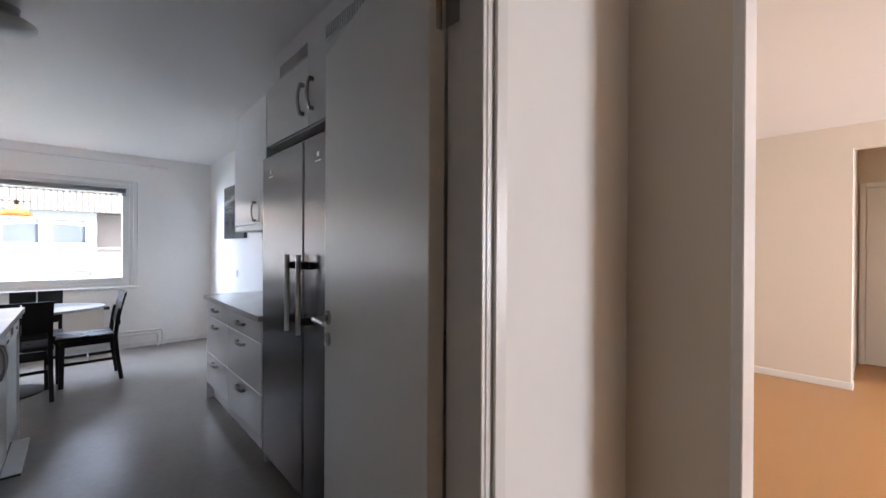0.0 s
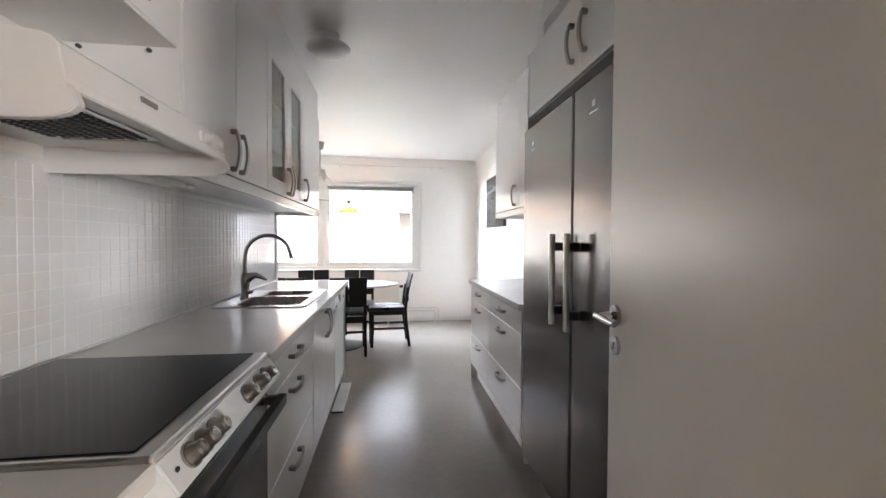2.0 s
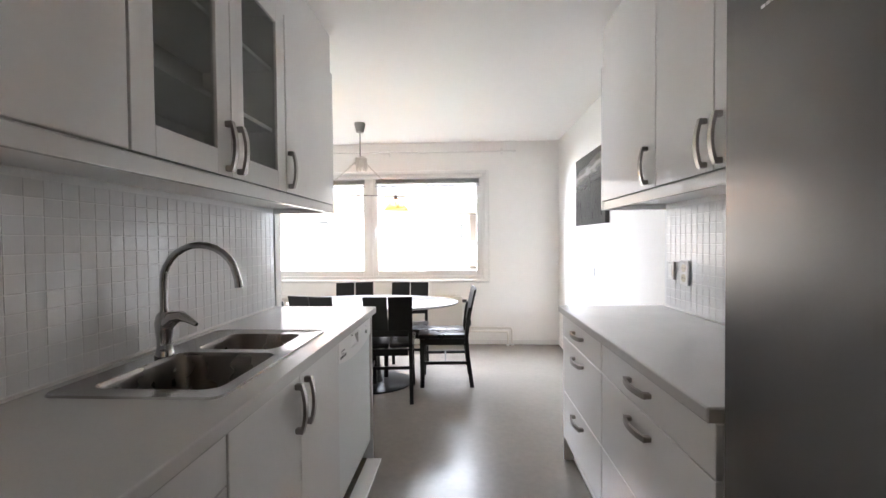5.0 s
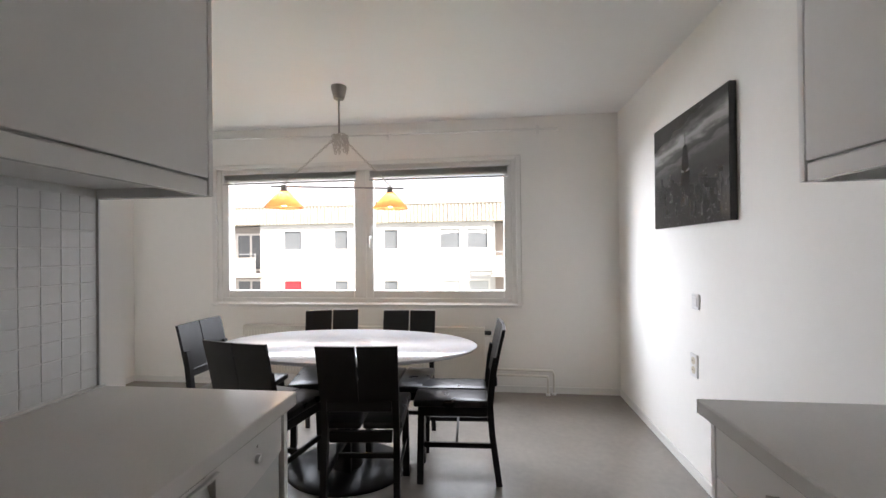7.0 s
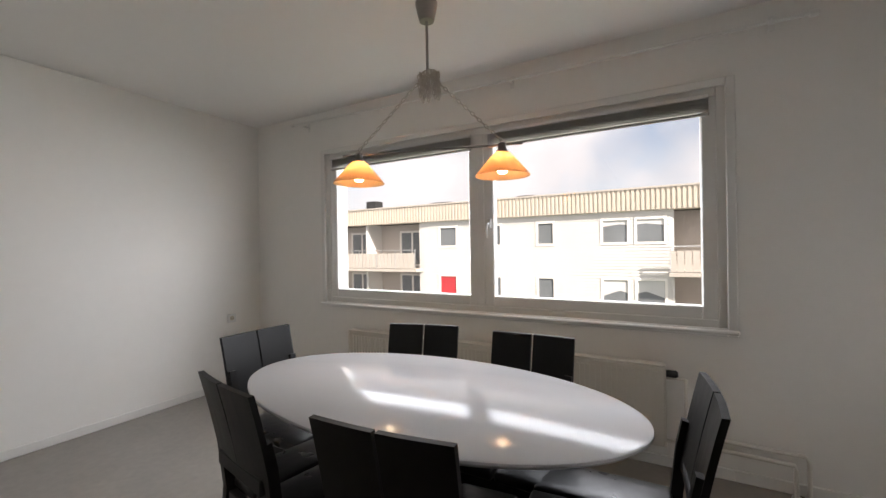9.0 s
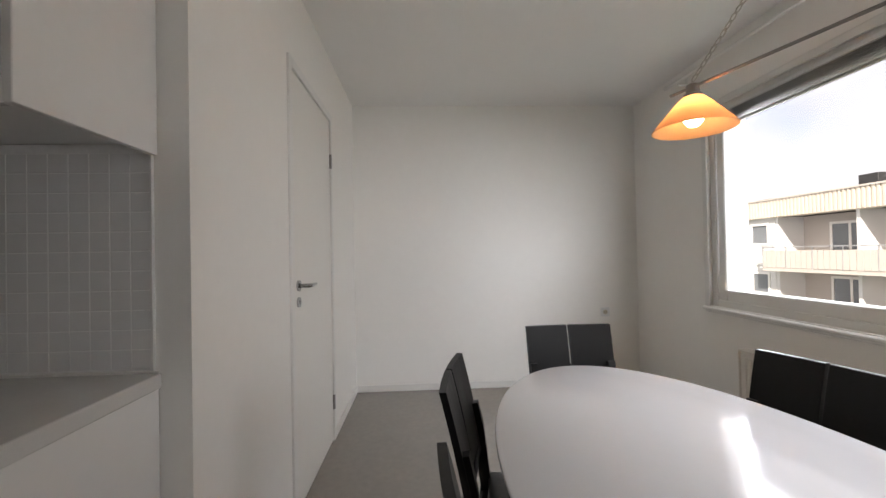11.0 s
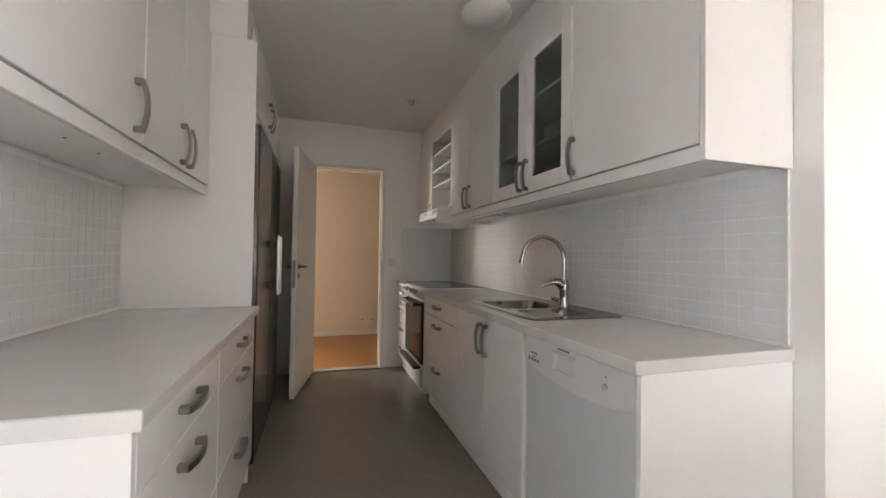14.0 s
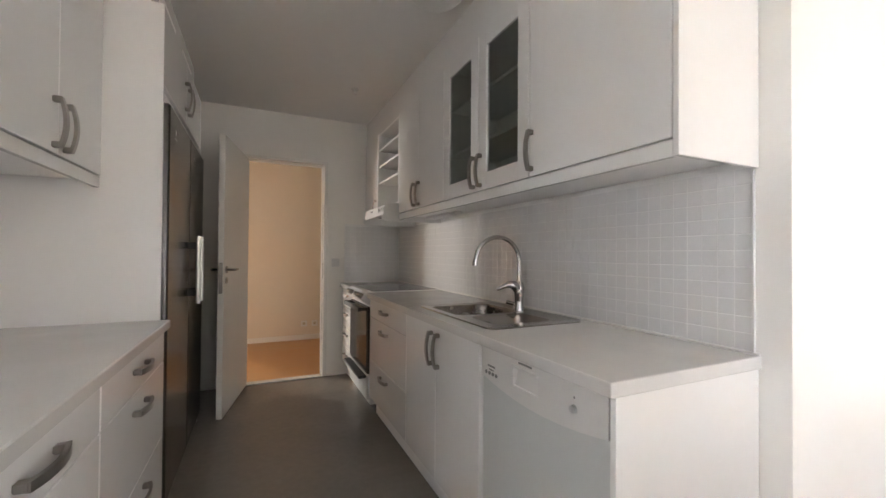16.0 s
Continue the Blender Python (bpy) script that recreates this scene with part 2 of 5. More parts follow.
def lathe(bm, profile, at, n=32, axis="z", stretch=(1, 1)):
    """A turned shape from (radius, height) pairs about an axis through at."""
    rings = []
    for r, h in profile:
        ring = []
        for k in range(n):
            a, b = math.cos(2 * math.pi * k / n) * max(r, 1e-4) * stretch[0], math.sin(2 * math.pi * k / n) * max(r, 1e-4) * stretch[1]
            v = {"z": (a, b, h), "x": (h, a, b), "y": (b, h, a)}[axis]
            ring.append(bm.verts.new(Vector(v) + Vector(at)))
        rings.append(ring)
    for a, b in zip(rings, rings[1:]):
        for k in range(n):
            bm.faces.new((a[k], a[(k + 1) % n], b[(k + 1) % n], b[k]))
    bm.faces.new(rings[0][::-1])
    bm.faces.new(rings[-1])
    return bm


def thing(name, at, label, category, group="", kind=""):
    ob = new(name)
    ob.location = at
    return tagged(ob, label, category, group, kind)


def part(name, bm, material, parent=None, label="", smooth=False):
    """Links a bmesh, given in world places, as one mesh object under its thing or part."""
    root = parent
    while root is not None and root.parent is not None:
        root = root.parent
    if root is not None:
        bmesh.ops.translate(bm, vec=-root.location, verts=bm.verts)
    bmesh.ops.recalc_face_normals(bm, faces=bm.faces)
    me = bpy.data.meshes.new(name)
    bm.to_mesh(me)
    bm.free()
    me.materials.append(material)
    if smooth:
        for p in me.polygons:
            p.use_smooth = True
        me.set_sharp_from_angle(angle=radians(38))
    ob = new(name, me)
    ob.parent = parent
    if label:
        ob["label"] = label
    return ob


def block(name, material, parent, dims, bev=0.003, label=""):
    return part(name, box(bmesh.new(), *dims, bev), material, parent, label)


def solid(name, boxes, material, label, category, bev=0.0):
    """A piece of the setting out of butted boxes."""
    bm = bmesh.new()
    for b in boxes:
        box(bm, *b, bev)
    return tagged(part(name, bm, material), label, category, kind="structure")


def bow_handle(parent, at, axis, out, length=0.16, name="handle", material=None):
    """A flat bowed pull on two feet."""
    at, axis, out = Vector(at), Vector(axis), Vector(out)
    bm = bmesh.new()
    pts = [at + axis * (s / 8 * length / 2) + out * (0.020 + 0.014 * (1 - (s / 8) ** 2)) for s in range(-8, 9)]
    wide = axis.cross(out)
    rings = []
    for i, p in enumerate(pts):
        d = (pts[min(i + 1, 16)] - pts[max(i - 1, 0)]).normalized()
        nrm = d.cross(wide)
        rings.append([bm.verts.new(p + wide * a * 0.0095 + nrm * b * 0.005) for a, b in ((-1, -1), (1, -1), (1, 1), (-1, 1))])
    for a, b in zip(rings, rings[1:]):
        for k in range(4):
            bm.faces.new((a[k], a[(k + 1) % 4], b[(k + 1) % 4], b[k]))
    bm.faces.new(rings[0][::-1])
    bm.faces.new(rings[-1])
    for s in (-1, 1):
        c = at + axis * s * (length / 2 - 0.008)
        lo = c - axis * 0.010 - wide * 0.009
        hi = c + axis * 0.010 + wide * 0.009 + out * 0.023
        box(bm, min(lo.x, hi.x), max(lo.x, hi.x), min(lo.y, hi.y), max(lo.y, hi.y), min(lo.z, hi.z), max(lo.z, hi.z), 0.003)
    return part(name, bm, material or NICKEL, parent, "bowed brushed nickel handle")


# ---- the setting: kitchen, nook, hall, living room ----
H = 2.5
solid("floor", [(-2.45, 2.295, 0.0, 5.93, -0.12, 0.0)], FLOOR, "worn mottled grey vinyl kitchen floor", "floor")
solid("ceiling", [(-2.6, 2.45, -0.1, 6.2, H, H + 0.12)], CEIL, "smooth white painted kitchen ceiling", "ceiling")
wall_left = solid("wall_west", [(-0.1, 0.0, 0.0, 3.40, 0, H)], WALL, "white painted wall behind the sink run", "wall")
solid("wall_nook", [(-0.78, -0.1, 3.30, 3.40, 0, H), (-2.45, -1.57, 3.30, 3.40, 0, H), (-1.57, -0.78, 3.30, 3.40, 2.09, H)], WALL, "white painted nook wall with a door in it", "wall")
solid("wall_nook_west", [(-2.6, -2.45, 3.30, 6.2, 0, H)], WALL, "plain white painted end wall of the nook", "wall")
WX0, WX1, WZ0, WZ1, WY = -1.54, 1.41, 0.80, 2.12, 5.93
solid("wall_north", [(-2.45, WX0, WY, 6.2, 0, H), (WX1, 2.295, WY, 6.2, 0, H), (WX0, WX1, WY, 6.2, 0, WZ0), (WX0, WX1, WY, 6.2, WZ1, H)], WALL, "white painted outer wall with a wide window", "wall")
wall_right = solid("wall_east", [(2.295, 2.45, -0.1, 6.2, 0, H)], WALL, "long white painted wall with the dark picture", "wall")
solid("wall_south", [(-0.1, 0.735, -0.1, 0.0, 0, H), (1.505, 2.295, -0.1, 0.0, 0, H), (0.735, 1.505, -0.1, 0.0, 2.08, H)], WALL, "white painted kitchen wall with the hall doorway", "wall")

# hall and living room
solid("hall_floor", [(-1.6, 7.8, -4.6, -0.1, -0.12, 0.0), (2.45, 7.8, -0.1, 1.5, -0.12, 0.0), (0.735, 1.505, -0.1, 0.0, -0.12, 0.0)], PARQ, "warm orange oak parquet in hall and living room", "floor")
solid("hall_ceiling", [(-1.6, 7.8, -4.6, -0.1, H, H + 0.12), (2.45, 7.8, -0.1, 1.6, H, H + 0.12)], CEIL, "white painted hall ceiling", "ceiling")
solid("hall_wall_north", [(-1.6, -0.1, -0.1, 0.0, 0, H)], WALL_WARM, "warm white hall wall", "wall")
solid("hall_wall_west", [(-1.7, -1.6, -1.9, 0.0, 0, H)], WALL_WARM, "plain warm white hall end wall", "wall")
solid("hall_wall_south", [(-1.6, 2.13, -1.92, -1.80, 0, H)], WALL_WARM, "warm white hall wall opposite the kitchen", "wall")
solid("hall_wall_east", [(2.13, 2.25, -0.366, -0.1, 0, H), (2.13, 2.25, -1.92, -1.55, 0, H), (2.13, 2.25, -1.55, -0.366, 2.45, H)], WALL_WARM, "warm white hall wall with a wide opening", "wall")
solid("trim_opening", [(2.122, 2.258, -0.392, -0.366, 0, 2.45), (2.115, 2.265, -1.55, -1.52, 0, 2.45)], TRIM, "white painted lining of the wide opening", "door frame", 0.003)
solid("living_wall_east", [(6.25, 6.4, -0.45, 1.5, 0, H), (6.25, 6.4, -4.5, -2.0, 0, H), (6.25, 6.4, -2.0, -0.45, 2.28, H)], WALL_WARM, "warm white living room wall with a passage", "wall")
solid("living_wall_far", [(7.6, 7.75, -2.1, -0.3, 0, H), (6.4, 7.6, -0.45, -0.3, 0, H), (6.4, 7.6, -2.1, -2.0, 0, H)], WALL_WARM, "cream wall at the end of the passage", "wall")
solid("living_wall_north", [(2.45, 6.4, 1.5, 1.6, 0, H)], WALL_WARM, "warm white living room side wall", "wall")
# unseen wall; its opening is assumed, to let lamp and sun in
solid("living_wall_south", [(2.0, 4.8, -4.6, -4.5, 0, H), (6.0, 6.4, -4.6, -4.5, 0, H), (4.8, 6.0, -4.6, -4.5, 0, 0.7), (4.8, 6.0, -4.6, -4.5, 1.9, H)], WALL_WARM, "unseen living room outer wall with an assumed window opening", "wall")
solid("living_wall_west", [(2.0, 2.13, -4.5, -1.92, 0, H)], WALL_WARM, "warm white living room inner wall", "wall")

# skirting boards
def skirting(name, boxes, material=TRIM):
    return solid(name, boxes, material, "low white painted skirting board", "baseboard", 0.003)


skirting("baseboard", [(2.283, 2.2945, 3.37, 5.93, 0.0, 0.06), (1.42, 2.283, 5.918, 5.9295, 0.0, 0.06), (-2.438, 1.42, 5.918, 5.9295, 0.0, 0.06)])
skirting("baseboard_nook", [(-2.4495, -2.438, 3.4005, 5.918, 0, 0.06), (-2.438, -1.60, 3.4005, 3.412, 0, 0.06), (-0.75, -0.002, 3.4005, 3.412, 0, 0.06)])
skirting("baseboard_hall", [(-1.6, 2.13, -1.7995, -1.788, 0, 0.07), (1.53, 2.118, -0.112, -0.1005, 0, 0.07), (6.238, 6.2495, -0.45, 1.5, 0, 0.07), (6.238, 6.4, -0.462, -0.4505, 0, 0.07)])

# window: outer trim, fixed frame, two sashes
window = thing("window_1", (0, WY, WZ0), "wide white two-sash kitchen window with raised blinds", "window", kind="structure")


def ring(x0, x1, z0, z1, y0, y1, w, bev=0.004):
    bm = bmesh.new()
    box(bm, x0, x0 + w, y0, y1, z0, z1, bev)
    box(bm, x1 - w, x1, y0, y1, z0, z1, bev)
    box(bm, x0 + w, x1 - w, y0, y1, z0, z0 + w, bev)
    box(bm, x0 + w, x1 - w, y0, y1, z1 - w, z1, bev)
    return bm


part("architrave", ring(WX0 - 0.035, WX1 + 0.035, WZ0 - 0.035, WZ1 + 0.035, WY - 0.014, WY - 0.0005, 0.045), TRIM, window)
part("window_frame", ring(WX0, WX1, WZ0, WZ1, WY + 0.015, WY + 0.12, 0.05), TRIM, window)
block("mullion", TRIM, window, (-0.06, -0.01, WY + 0.016, WY + 0.12, WZ0 + 0.05, WZ1 - 0.05), 0.004)
block("window_sill", TRIM, window, (WX0 - 0.04, WX1 + 0.04, WY - 0.035, WY + 0.014, WZ0 - 0.02, WZ0 + 0.002), 0.006)
for x0, x1 in ((WX0 + 0.045, -0.055), (-0.015, WX1 - 0.045)):
    sash = part("sash", ring(x0, x1, WZ0 + 0.045, WZ1 - 0.045, WY + 0.022, WY + 0.09, 0.075, 0.006), TRIM, window)
    pane = block("pane", PANE, sash, (x0 + 0.07, x1 - 0.07, WY + 0.052, WY + 0.058, WZ0 + 0.115, WZ1 - 0.115), 0)
    pane.visible_shadow = False
    if x0 < -0.5:
        continue
    hx = 0.03
    bm = bmesh.new()
    box(bm, hx - 0.014, hx + 0.014, WY + 0.004, WY + 0.024, 1.40, 1.47, 0.004)
    tube(bm, [(hx, WY + 0.008, 1.43), (hx, WY - 0.03, 1.43), (hx, WY - 0.036, 1.40), (hx, WY - 0.036, 1.33)], 0.008)
    part("window_handle", bm, PLASTW, sash, "small white lever")
solid("reveal", [(WX0 - 0.0, WX0 + 0.012, WY + 0.12, 6.2, WZ0, WZ1), (WX1 - 0.012, WX1, WY + 0.12, 6.2, WZ0, WZ1)], TRIM, "white window reveal lining", "window")


def blind(x0, x1):
    """A raised venetian blind: head rail, stack of slats, bottom rail, cords."""
    b = thing("venetian_blind", ((x0 + x1) / 2, WY, 2.07), "raised grey venetian blind inside the window head", "blind", "window blinds")
    y0, y1, zt = WY - 0.008, WY + 0.014, 2.058
    block("head_rail", PLASTW, b, (x0, x1, y0, y1, zt, zt + 0.025), 0.003)
    for k in range(7):
        block("slat", BLIND, b, (x0 + 0.004, x1 - 0.004, y0 - 0.002, y1 + 0.002, zt - 0.008 - k * 0.0105, zt - 0.0050 - k * 0.0105), 0)
    block("bottom_rail", BLIND, b, (x0, x1, y0, y1, zt - 0.094, zt - 0.080), 0.003)
    part("cord", tube(bmesh.new(), [(x0 + 0.02, y0 - 0.004, zt + 0.01), (x0 + 0.022, y0 - 0.006, 1.6), (x0 + 0.02, y0 - 0.004, 1.05)], 0.0016, 5), PLASTW, b)
    return b


blind(-1.46, -0.10)
blind(0.03, 1.33)

# curtain rod above the window
rod = thing("curtain_rod", (0, WY, 2.38), "thin white curtain rod on small wall brackets", "curtain rod")
part("rod", tube(bmesh.new(), [(-1.86 + 3.6 * k / 12, WY - 0.06, 2.415 - 0.05 * k / 12 - 0.008 * math.sin(math.pi * k / 12)) for k in range(13)], 0.010, 8), TRIM, rod)
for x, z in ((-1.87, 2.415), (1.75, 2.362)):
    part("finial", lathe(bmesh.new(), [(0, -0.02), (0.014, -0.018), (0.017, 0.0), (0.014, 0.018), (0, 0.02)], (x, WY - 0.06, z), 14, "x"), TRIM, rod, smooth=True)
for x in (-1.72, 0.22, 1.60):
    part("bracket", box(box(bmesh.new(), x - 0.012, x + 0.012, WY - 0.068, WY - 0.001, 2.372, 2.384, 0.002), x - 0.014, x + 0.014, WY - 0.006, WY - 0.0005, 2.34, 2.42, 0.002), TRIM, rod)

# radiator with its pipe
rad = thing("radiator", (0, 5.86, 0.0), "low cream panel radiator under the window", "radiator")
bm = box(bmesh.new(), -1.20, 1.10, 5.845, 5.862, 0.14, 0.585, 0.006)
for k in range(76):
    x = -1.17 + k * 0.03
    box(bm, x, x + 0.017, 5.838, 5.846, 0.17, 0.555, 0)
part("panel", bm, RAD, rad)
block("back_panel", RAD, rad, (-1.19, 1.09, 5.885, 5.90, 0.15, 0.575), 0.004)
block("top_grille", RAD, rad, (-1.205, 1.105, 5.838, 5.905, 0.585, 0.597), 0.003)
for x in (-1.206, 1.1005):
    block("side_cover", RAD, rad, (x, x + 0.006, 5.838, 5.905, 0.14, 0.585), 0.002)
bm = bmesh.new()
tube(bm, [(1.10, 5.875, 0.52), (1.20, 5.875, 0.52), (1.20, 5.875, 0.30), (1.20, 5.875, 0.17)], 0.010)
tube(bm, [(1.10, 5.875, 0.17), (1.40, 5.875, 0.17), (1.655, 5.875, 0.165), (1.66, 5.875, 0.14), (1.66, 5.875, 0.0)], 0.010)
tube(bm, [(1.20, 5.895, 0.215), (1.70, 5.895, 0.21), (1.715, 5.895, 0.18), (1.715, 5.895, 0.0)], 0.010)
part("pipe", bm, RAD, rad, smooth=True)
part("thermostat", lathe(bmesh.new(), [(0.0, 0), (0.019, 0.0), (0.021, 0.05), (0.014, 0.06), (0, 0.06)], (1.105, 5.875, 0.545), 16, "x"), PLASTD, rad, "dark thermostat knob", True)
for x in (1.66, 1.715):
    part("pipe_collar", lathe(bmesh.new(), [(0, 0), (0.02, 0), (0.018, 0.014), (0.010, 0.016), (0, 0.016)], (x, 5.875 if x < 1.7 else 5.895, 0.0), 16), PLASTW, rad)
for x in (-0.8, 0.7):
    block("wall_bracket", RAD, rad, (x, x + 0.03, 5.90, 5.929, 0.2, 0.55), 0.002)


# doors
def lever(parent, at, out, along, material=CHROME):
    """A lever handle on a round rose, with a keyhole rose under it."""
    at, out, along = Vector(at), Vector(out), Vector(along)
    bm = tube(bmesh.new(), [at, at + out * 0.009], 0.026, 20)
    tube(bm, [at + out * 0.008, at + out * 0.045, at + out * 0.055 + along * 0.012, at + out * 0.056 + along * 0.05, at + out * 0.052 + along * 0.12], [0.010, 0.010, 0.010, 0.009, 0.0075], 10)
    part("door_handle", bm, material, parent, "satin chrome lever handle", True)
    low = at - Vector((0, 0, 0.078))
    rose = part("key_rose", tube(bmesh.new(), [low, low + out * 0.008], 0.024, 20), material, parent, "round chrome keyhole plate", True)
    bm = tube(bmesh.new(), [low + out * 0.0082 + Vector((0, 0, 0.005)), low + out * 0.0092 + Vector((0, 0, 0.005))], 0.0045, 10)
    box(bm, *sorted((low.x + out.x * 0.0082 - abs(out.y) * 0.002, low.x + out.x * 0.0092 + abs(out.y) * 0.002)), *sorted((low.y + out.y * 0.0082 - abs(out.x) * 0.002, low.y + out.y * 0.0092 + abs(out.x) * 0.002)), low.z - 0.010, low.z + 0.004)
    part("keyhole", bm, PLASTD, rose)


def hinge(parent, at):
    part("hinge", tube(bmesh.new(), [(at[0], at[1], at[2] - 0.045), (at[0], at[1], at[2] + 0.045)], 0.009, 12), NICKEL, parent, "small steel hinge")


# the kitchen door stands open a little past a right angle
frame_k = thing("door_1", (1.135, -0.05, 0), "white painted frame of the kitchen doorway", "door frame", kind="structure")
bm = bmesh.new()
for x0, x1, r0, r1 in ((0.735, 0.77, 0.77, 0.780), (1.47, 1.505, 1.458, 1.47)):
    box(bm, x0, x1, -0.108, 0.006, 0, 2.05, 0.003)
    box(bm, r0, r1, -0.108, -0.045, 0, 2.05, 0.002)
part("jamb", bm, TRIM, frame_k)
part("head", box(box(bmesh.new(), 0.735, 1.505, -0.108, 0.006, 2.05, 2.08, 0.003), 0.780, 1.458, -0.108, -0.045, 2.038, 2.05, 0.002), TRIM, frame_k)
part("architrave", box(box(box(bmesh.new(), 1.49, 1.525, -0.116, -0.108, 0, 2.10, 0.002), 0.715, 0.75, -0.116, -0.108, 0, 2.10, 0.002), 0.75, 1.49, -0.116, -0.108, 2.065, 2.10, 0.002), TRIM, frame_k)
block("threshold", WORK, frame_k, (0.77, 1.47, -0.06, 0.02, 0.0, 0.012), 0.004, "pale worn threshold strip")
for z in (0.25, 1.83):
    hinge(frame_k, (1.449, 0.012, z))
    block("hinge_plate", NICKEL, frame_k, (1.4565, 1.4578, -0.044, -0.004, z - 0.045, z + 0.045), 0.0004, "steel hinge plate")
block("strike_plate", NICKEL, frame_k, (0.7705, 0.773, -0.04, -0.01, 0.95, 1.10), 0.001)

kdoor = thing("door_leaf", (0, 0, 0), "flat cream kitchen door standing wide open", "door")
LW, LT = 0.775, 0.04
leaf = block("leaf", DOORP, kdoor, (0, LT, 0.0, LW, 0.012, 2.035), 0.002)
lever(leaf, (-0.0005, LW - 0.055, 1.068), (-1, 0, 0), (0, -1, 0))
lever(leaf, (LT + 0.0005, LW - 0.055, 1.068), (1, 0, 0), (0, -1, 0))
block("lock_plate", NICKEL, leaf, (0.008, 0.032, LW - 0.0005, LW + 0.0015, 0.90, 1.12), 0.0005, "narrow steel lock plate")
kdoor.matrix_basis = pose(1.425, 0.012, 0, 0, 0, -10.4)

# nook door, closed
ndoor = thing("door_2", (-1.19, 3.40, 0), "closed flat cream door in the nook wall", "door", kind="structure")
bm = box(box(box(bmesh.new(), -0.800, -0.755, 3.335, 3.412, 0, 2.11, 0.003), -1.60, -1.555, 3.335, 3.412, 0, 2.11, 0.003), -1.555, -0.800, 3.335, 3.412, 2.065, 2.11, 0.003)
part("door_frame", bm, TRIM, ndoor)
nleaf = block("leaf", DOORP, ndoor, (-1.552, -0.803, 3.362, 3.402, 0.008, 2.062), 0.003)
lever(nleaf, (-0.868, 3.4025, 1.05), (0, 1, 0), (-1, 0, 0))
for z in (0.25, 1.80):
    hinge(ndoor, (-1.553, 3.408, z))

# door at the end of the far passage
fdoor = thing("door_3", (7.6, -1.0, 0), "closed cream door at the end of the passage", "door", kind="structure")
block("leaf", DOORP, fdoor, (7.57, 7.598, -1.42, -0.52, 0.01, 2.03), 0.003)
part("door_frame", box(box(box(bmesh.new(), 7.56, 7.5985, -0.515, -0.465, 0, 2.09, 0.003), 7.56, 7.5985, -1.475, -1.425, 0, 2.09, 0.003), 7.56, 7.5985, -1.425, -0.515, 2.035, 2.09, 0.003), TRIM, fdoor)


# ---- kitchen units ----
def drawer_unit(name, x_back, x_front, y0, y1, splits, label, top=0.86, face=1, handle_z=None, cy=None):
    """A base unit with drawers; face is +1 where the fronts look along +x."""
    u = thing(name, ((x_back + x_front) / 2, (y0 + y1) / 2, 0), label, "drawer unit", "kitchen base units")
    t = 0.019 * face
    lo, hi = sorted((x_back, x_front - t))
    block("carcass", CARC, u, (lo, hi, y0, y1, 0.125, top), 0.001)
    block("plinth", CARC, u, (*sorted((x_back + 0.1 * face, x_front - 0.055 * face)), y0, y1, 0.0, 0.124), 0.001)
    for i, (z0, z1) in enumerate(splits):
        d = block("drawer", CAB, u, (*sorted((x_front - t, x_front)), y0 + 0.002, y1 - 0.002, z0 + 0.0015, z1 - 0.0015), 0.0022)
        hz = handle_z[i] if handle_z else z1 - 0.06
        bow_handle(d, (x_front, cy if cy else (y0 + y1) / 2, hz), (0, 1, 0), (face, 0, 0), 0.16 if y1 - y0 > 0.5 else 0.12)
    return u


XF = 0.585
THREE = [(0.135, 0.41), (0.41, 0.725), (0.725, 0.86)]
HZ = [0.357, 0.665, 0.80]
drawer_unit("drawer_unit", 0.003, XF, 0.003, 0.455, [(0.135, 0.30), (0.30, 0.49), (0.49, 0.68), (0.68, 0.86)], "narrow white drawer unit beside the stove")
drawer_unit("drawer_unit", 0.003, XF, 1.068, 1.872, THREE, "wide white drawer unit with three drawers", handle_z=HZ, cy=1.455)
drawer_unit("drawer_unit", 2.292, 1.71, 1.925, 2.688, THREE, "wide white drawer unit beside the refrigerators", face=-1, handle_z=HZ, cy=2.32)
drawer_unit("drawer_unit", 2.292, 1.71, 2.692, 3.322, THREE, "white drawer unit at the end of the worktop", face=-1, handle_z=HZ, cy=3.02)
block_r = block("end_panel", CAB, None, (1.71, 2.292, 3.325, 3.343, 0.0, 0.86), 0.001)
tagged(block_r, "flat white end panel of the drawer units", "end panel")
block_l = block("end_panel", CAB, None, (0.003, XF, 3.302, 3.320, 0.0, 0.86), 0.001)
tagged(block_l, "flat white end panel beside the dishwasher", "end panel")

sinkcab = thing("sink_cabinet", (0.3, 2.285, 0), "white two-door cabinet under the sink", "cabinet", "kitchen base units")
block("carcass", CARC, sinkcab, (0.003, XF - 0.019, 1.875, 2.688, 0.125, 0.70), 0.001)
block("front_rail", CARC, sinkcab, (XF - 0.05, XF - 0.02, 1.875, 2.688, 0.70, 0.86), 0.001)
block("plinth", CARC, sinkcab, (0.1, XF - 0.055, 1.875, 2.688, 0, 0.124), 0.001)
for y0, y1, hy in ((1.877, 2.280, 2.245), (2.283, 2.686, 2.32)):
    d = block("door", CAB, sinkcab, (XF - 0.019, XF, y0, y1, 0.137, 0.858), 0.0022)
    bow_handle(d, (XF, hy, 0.745), (0, 0, 1), (1, 0, 0))

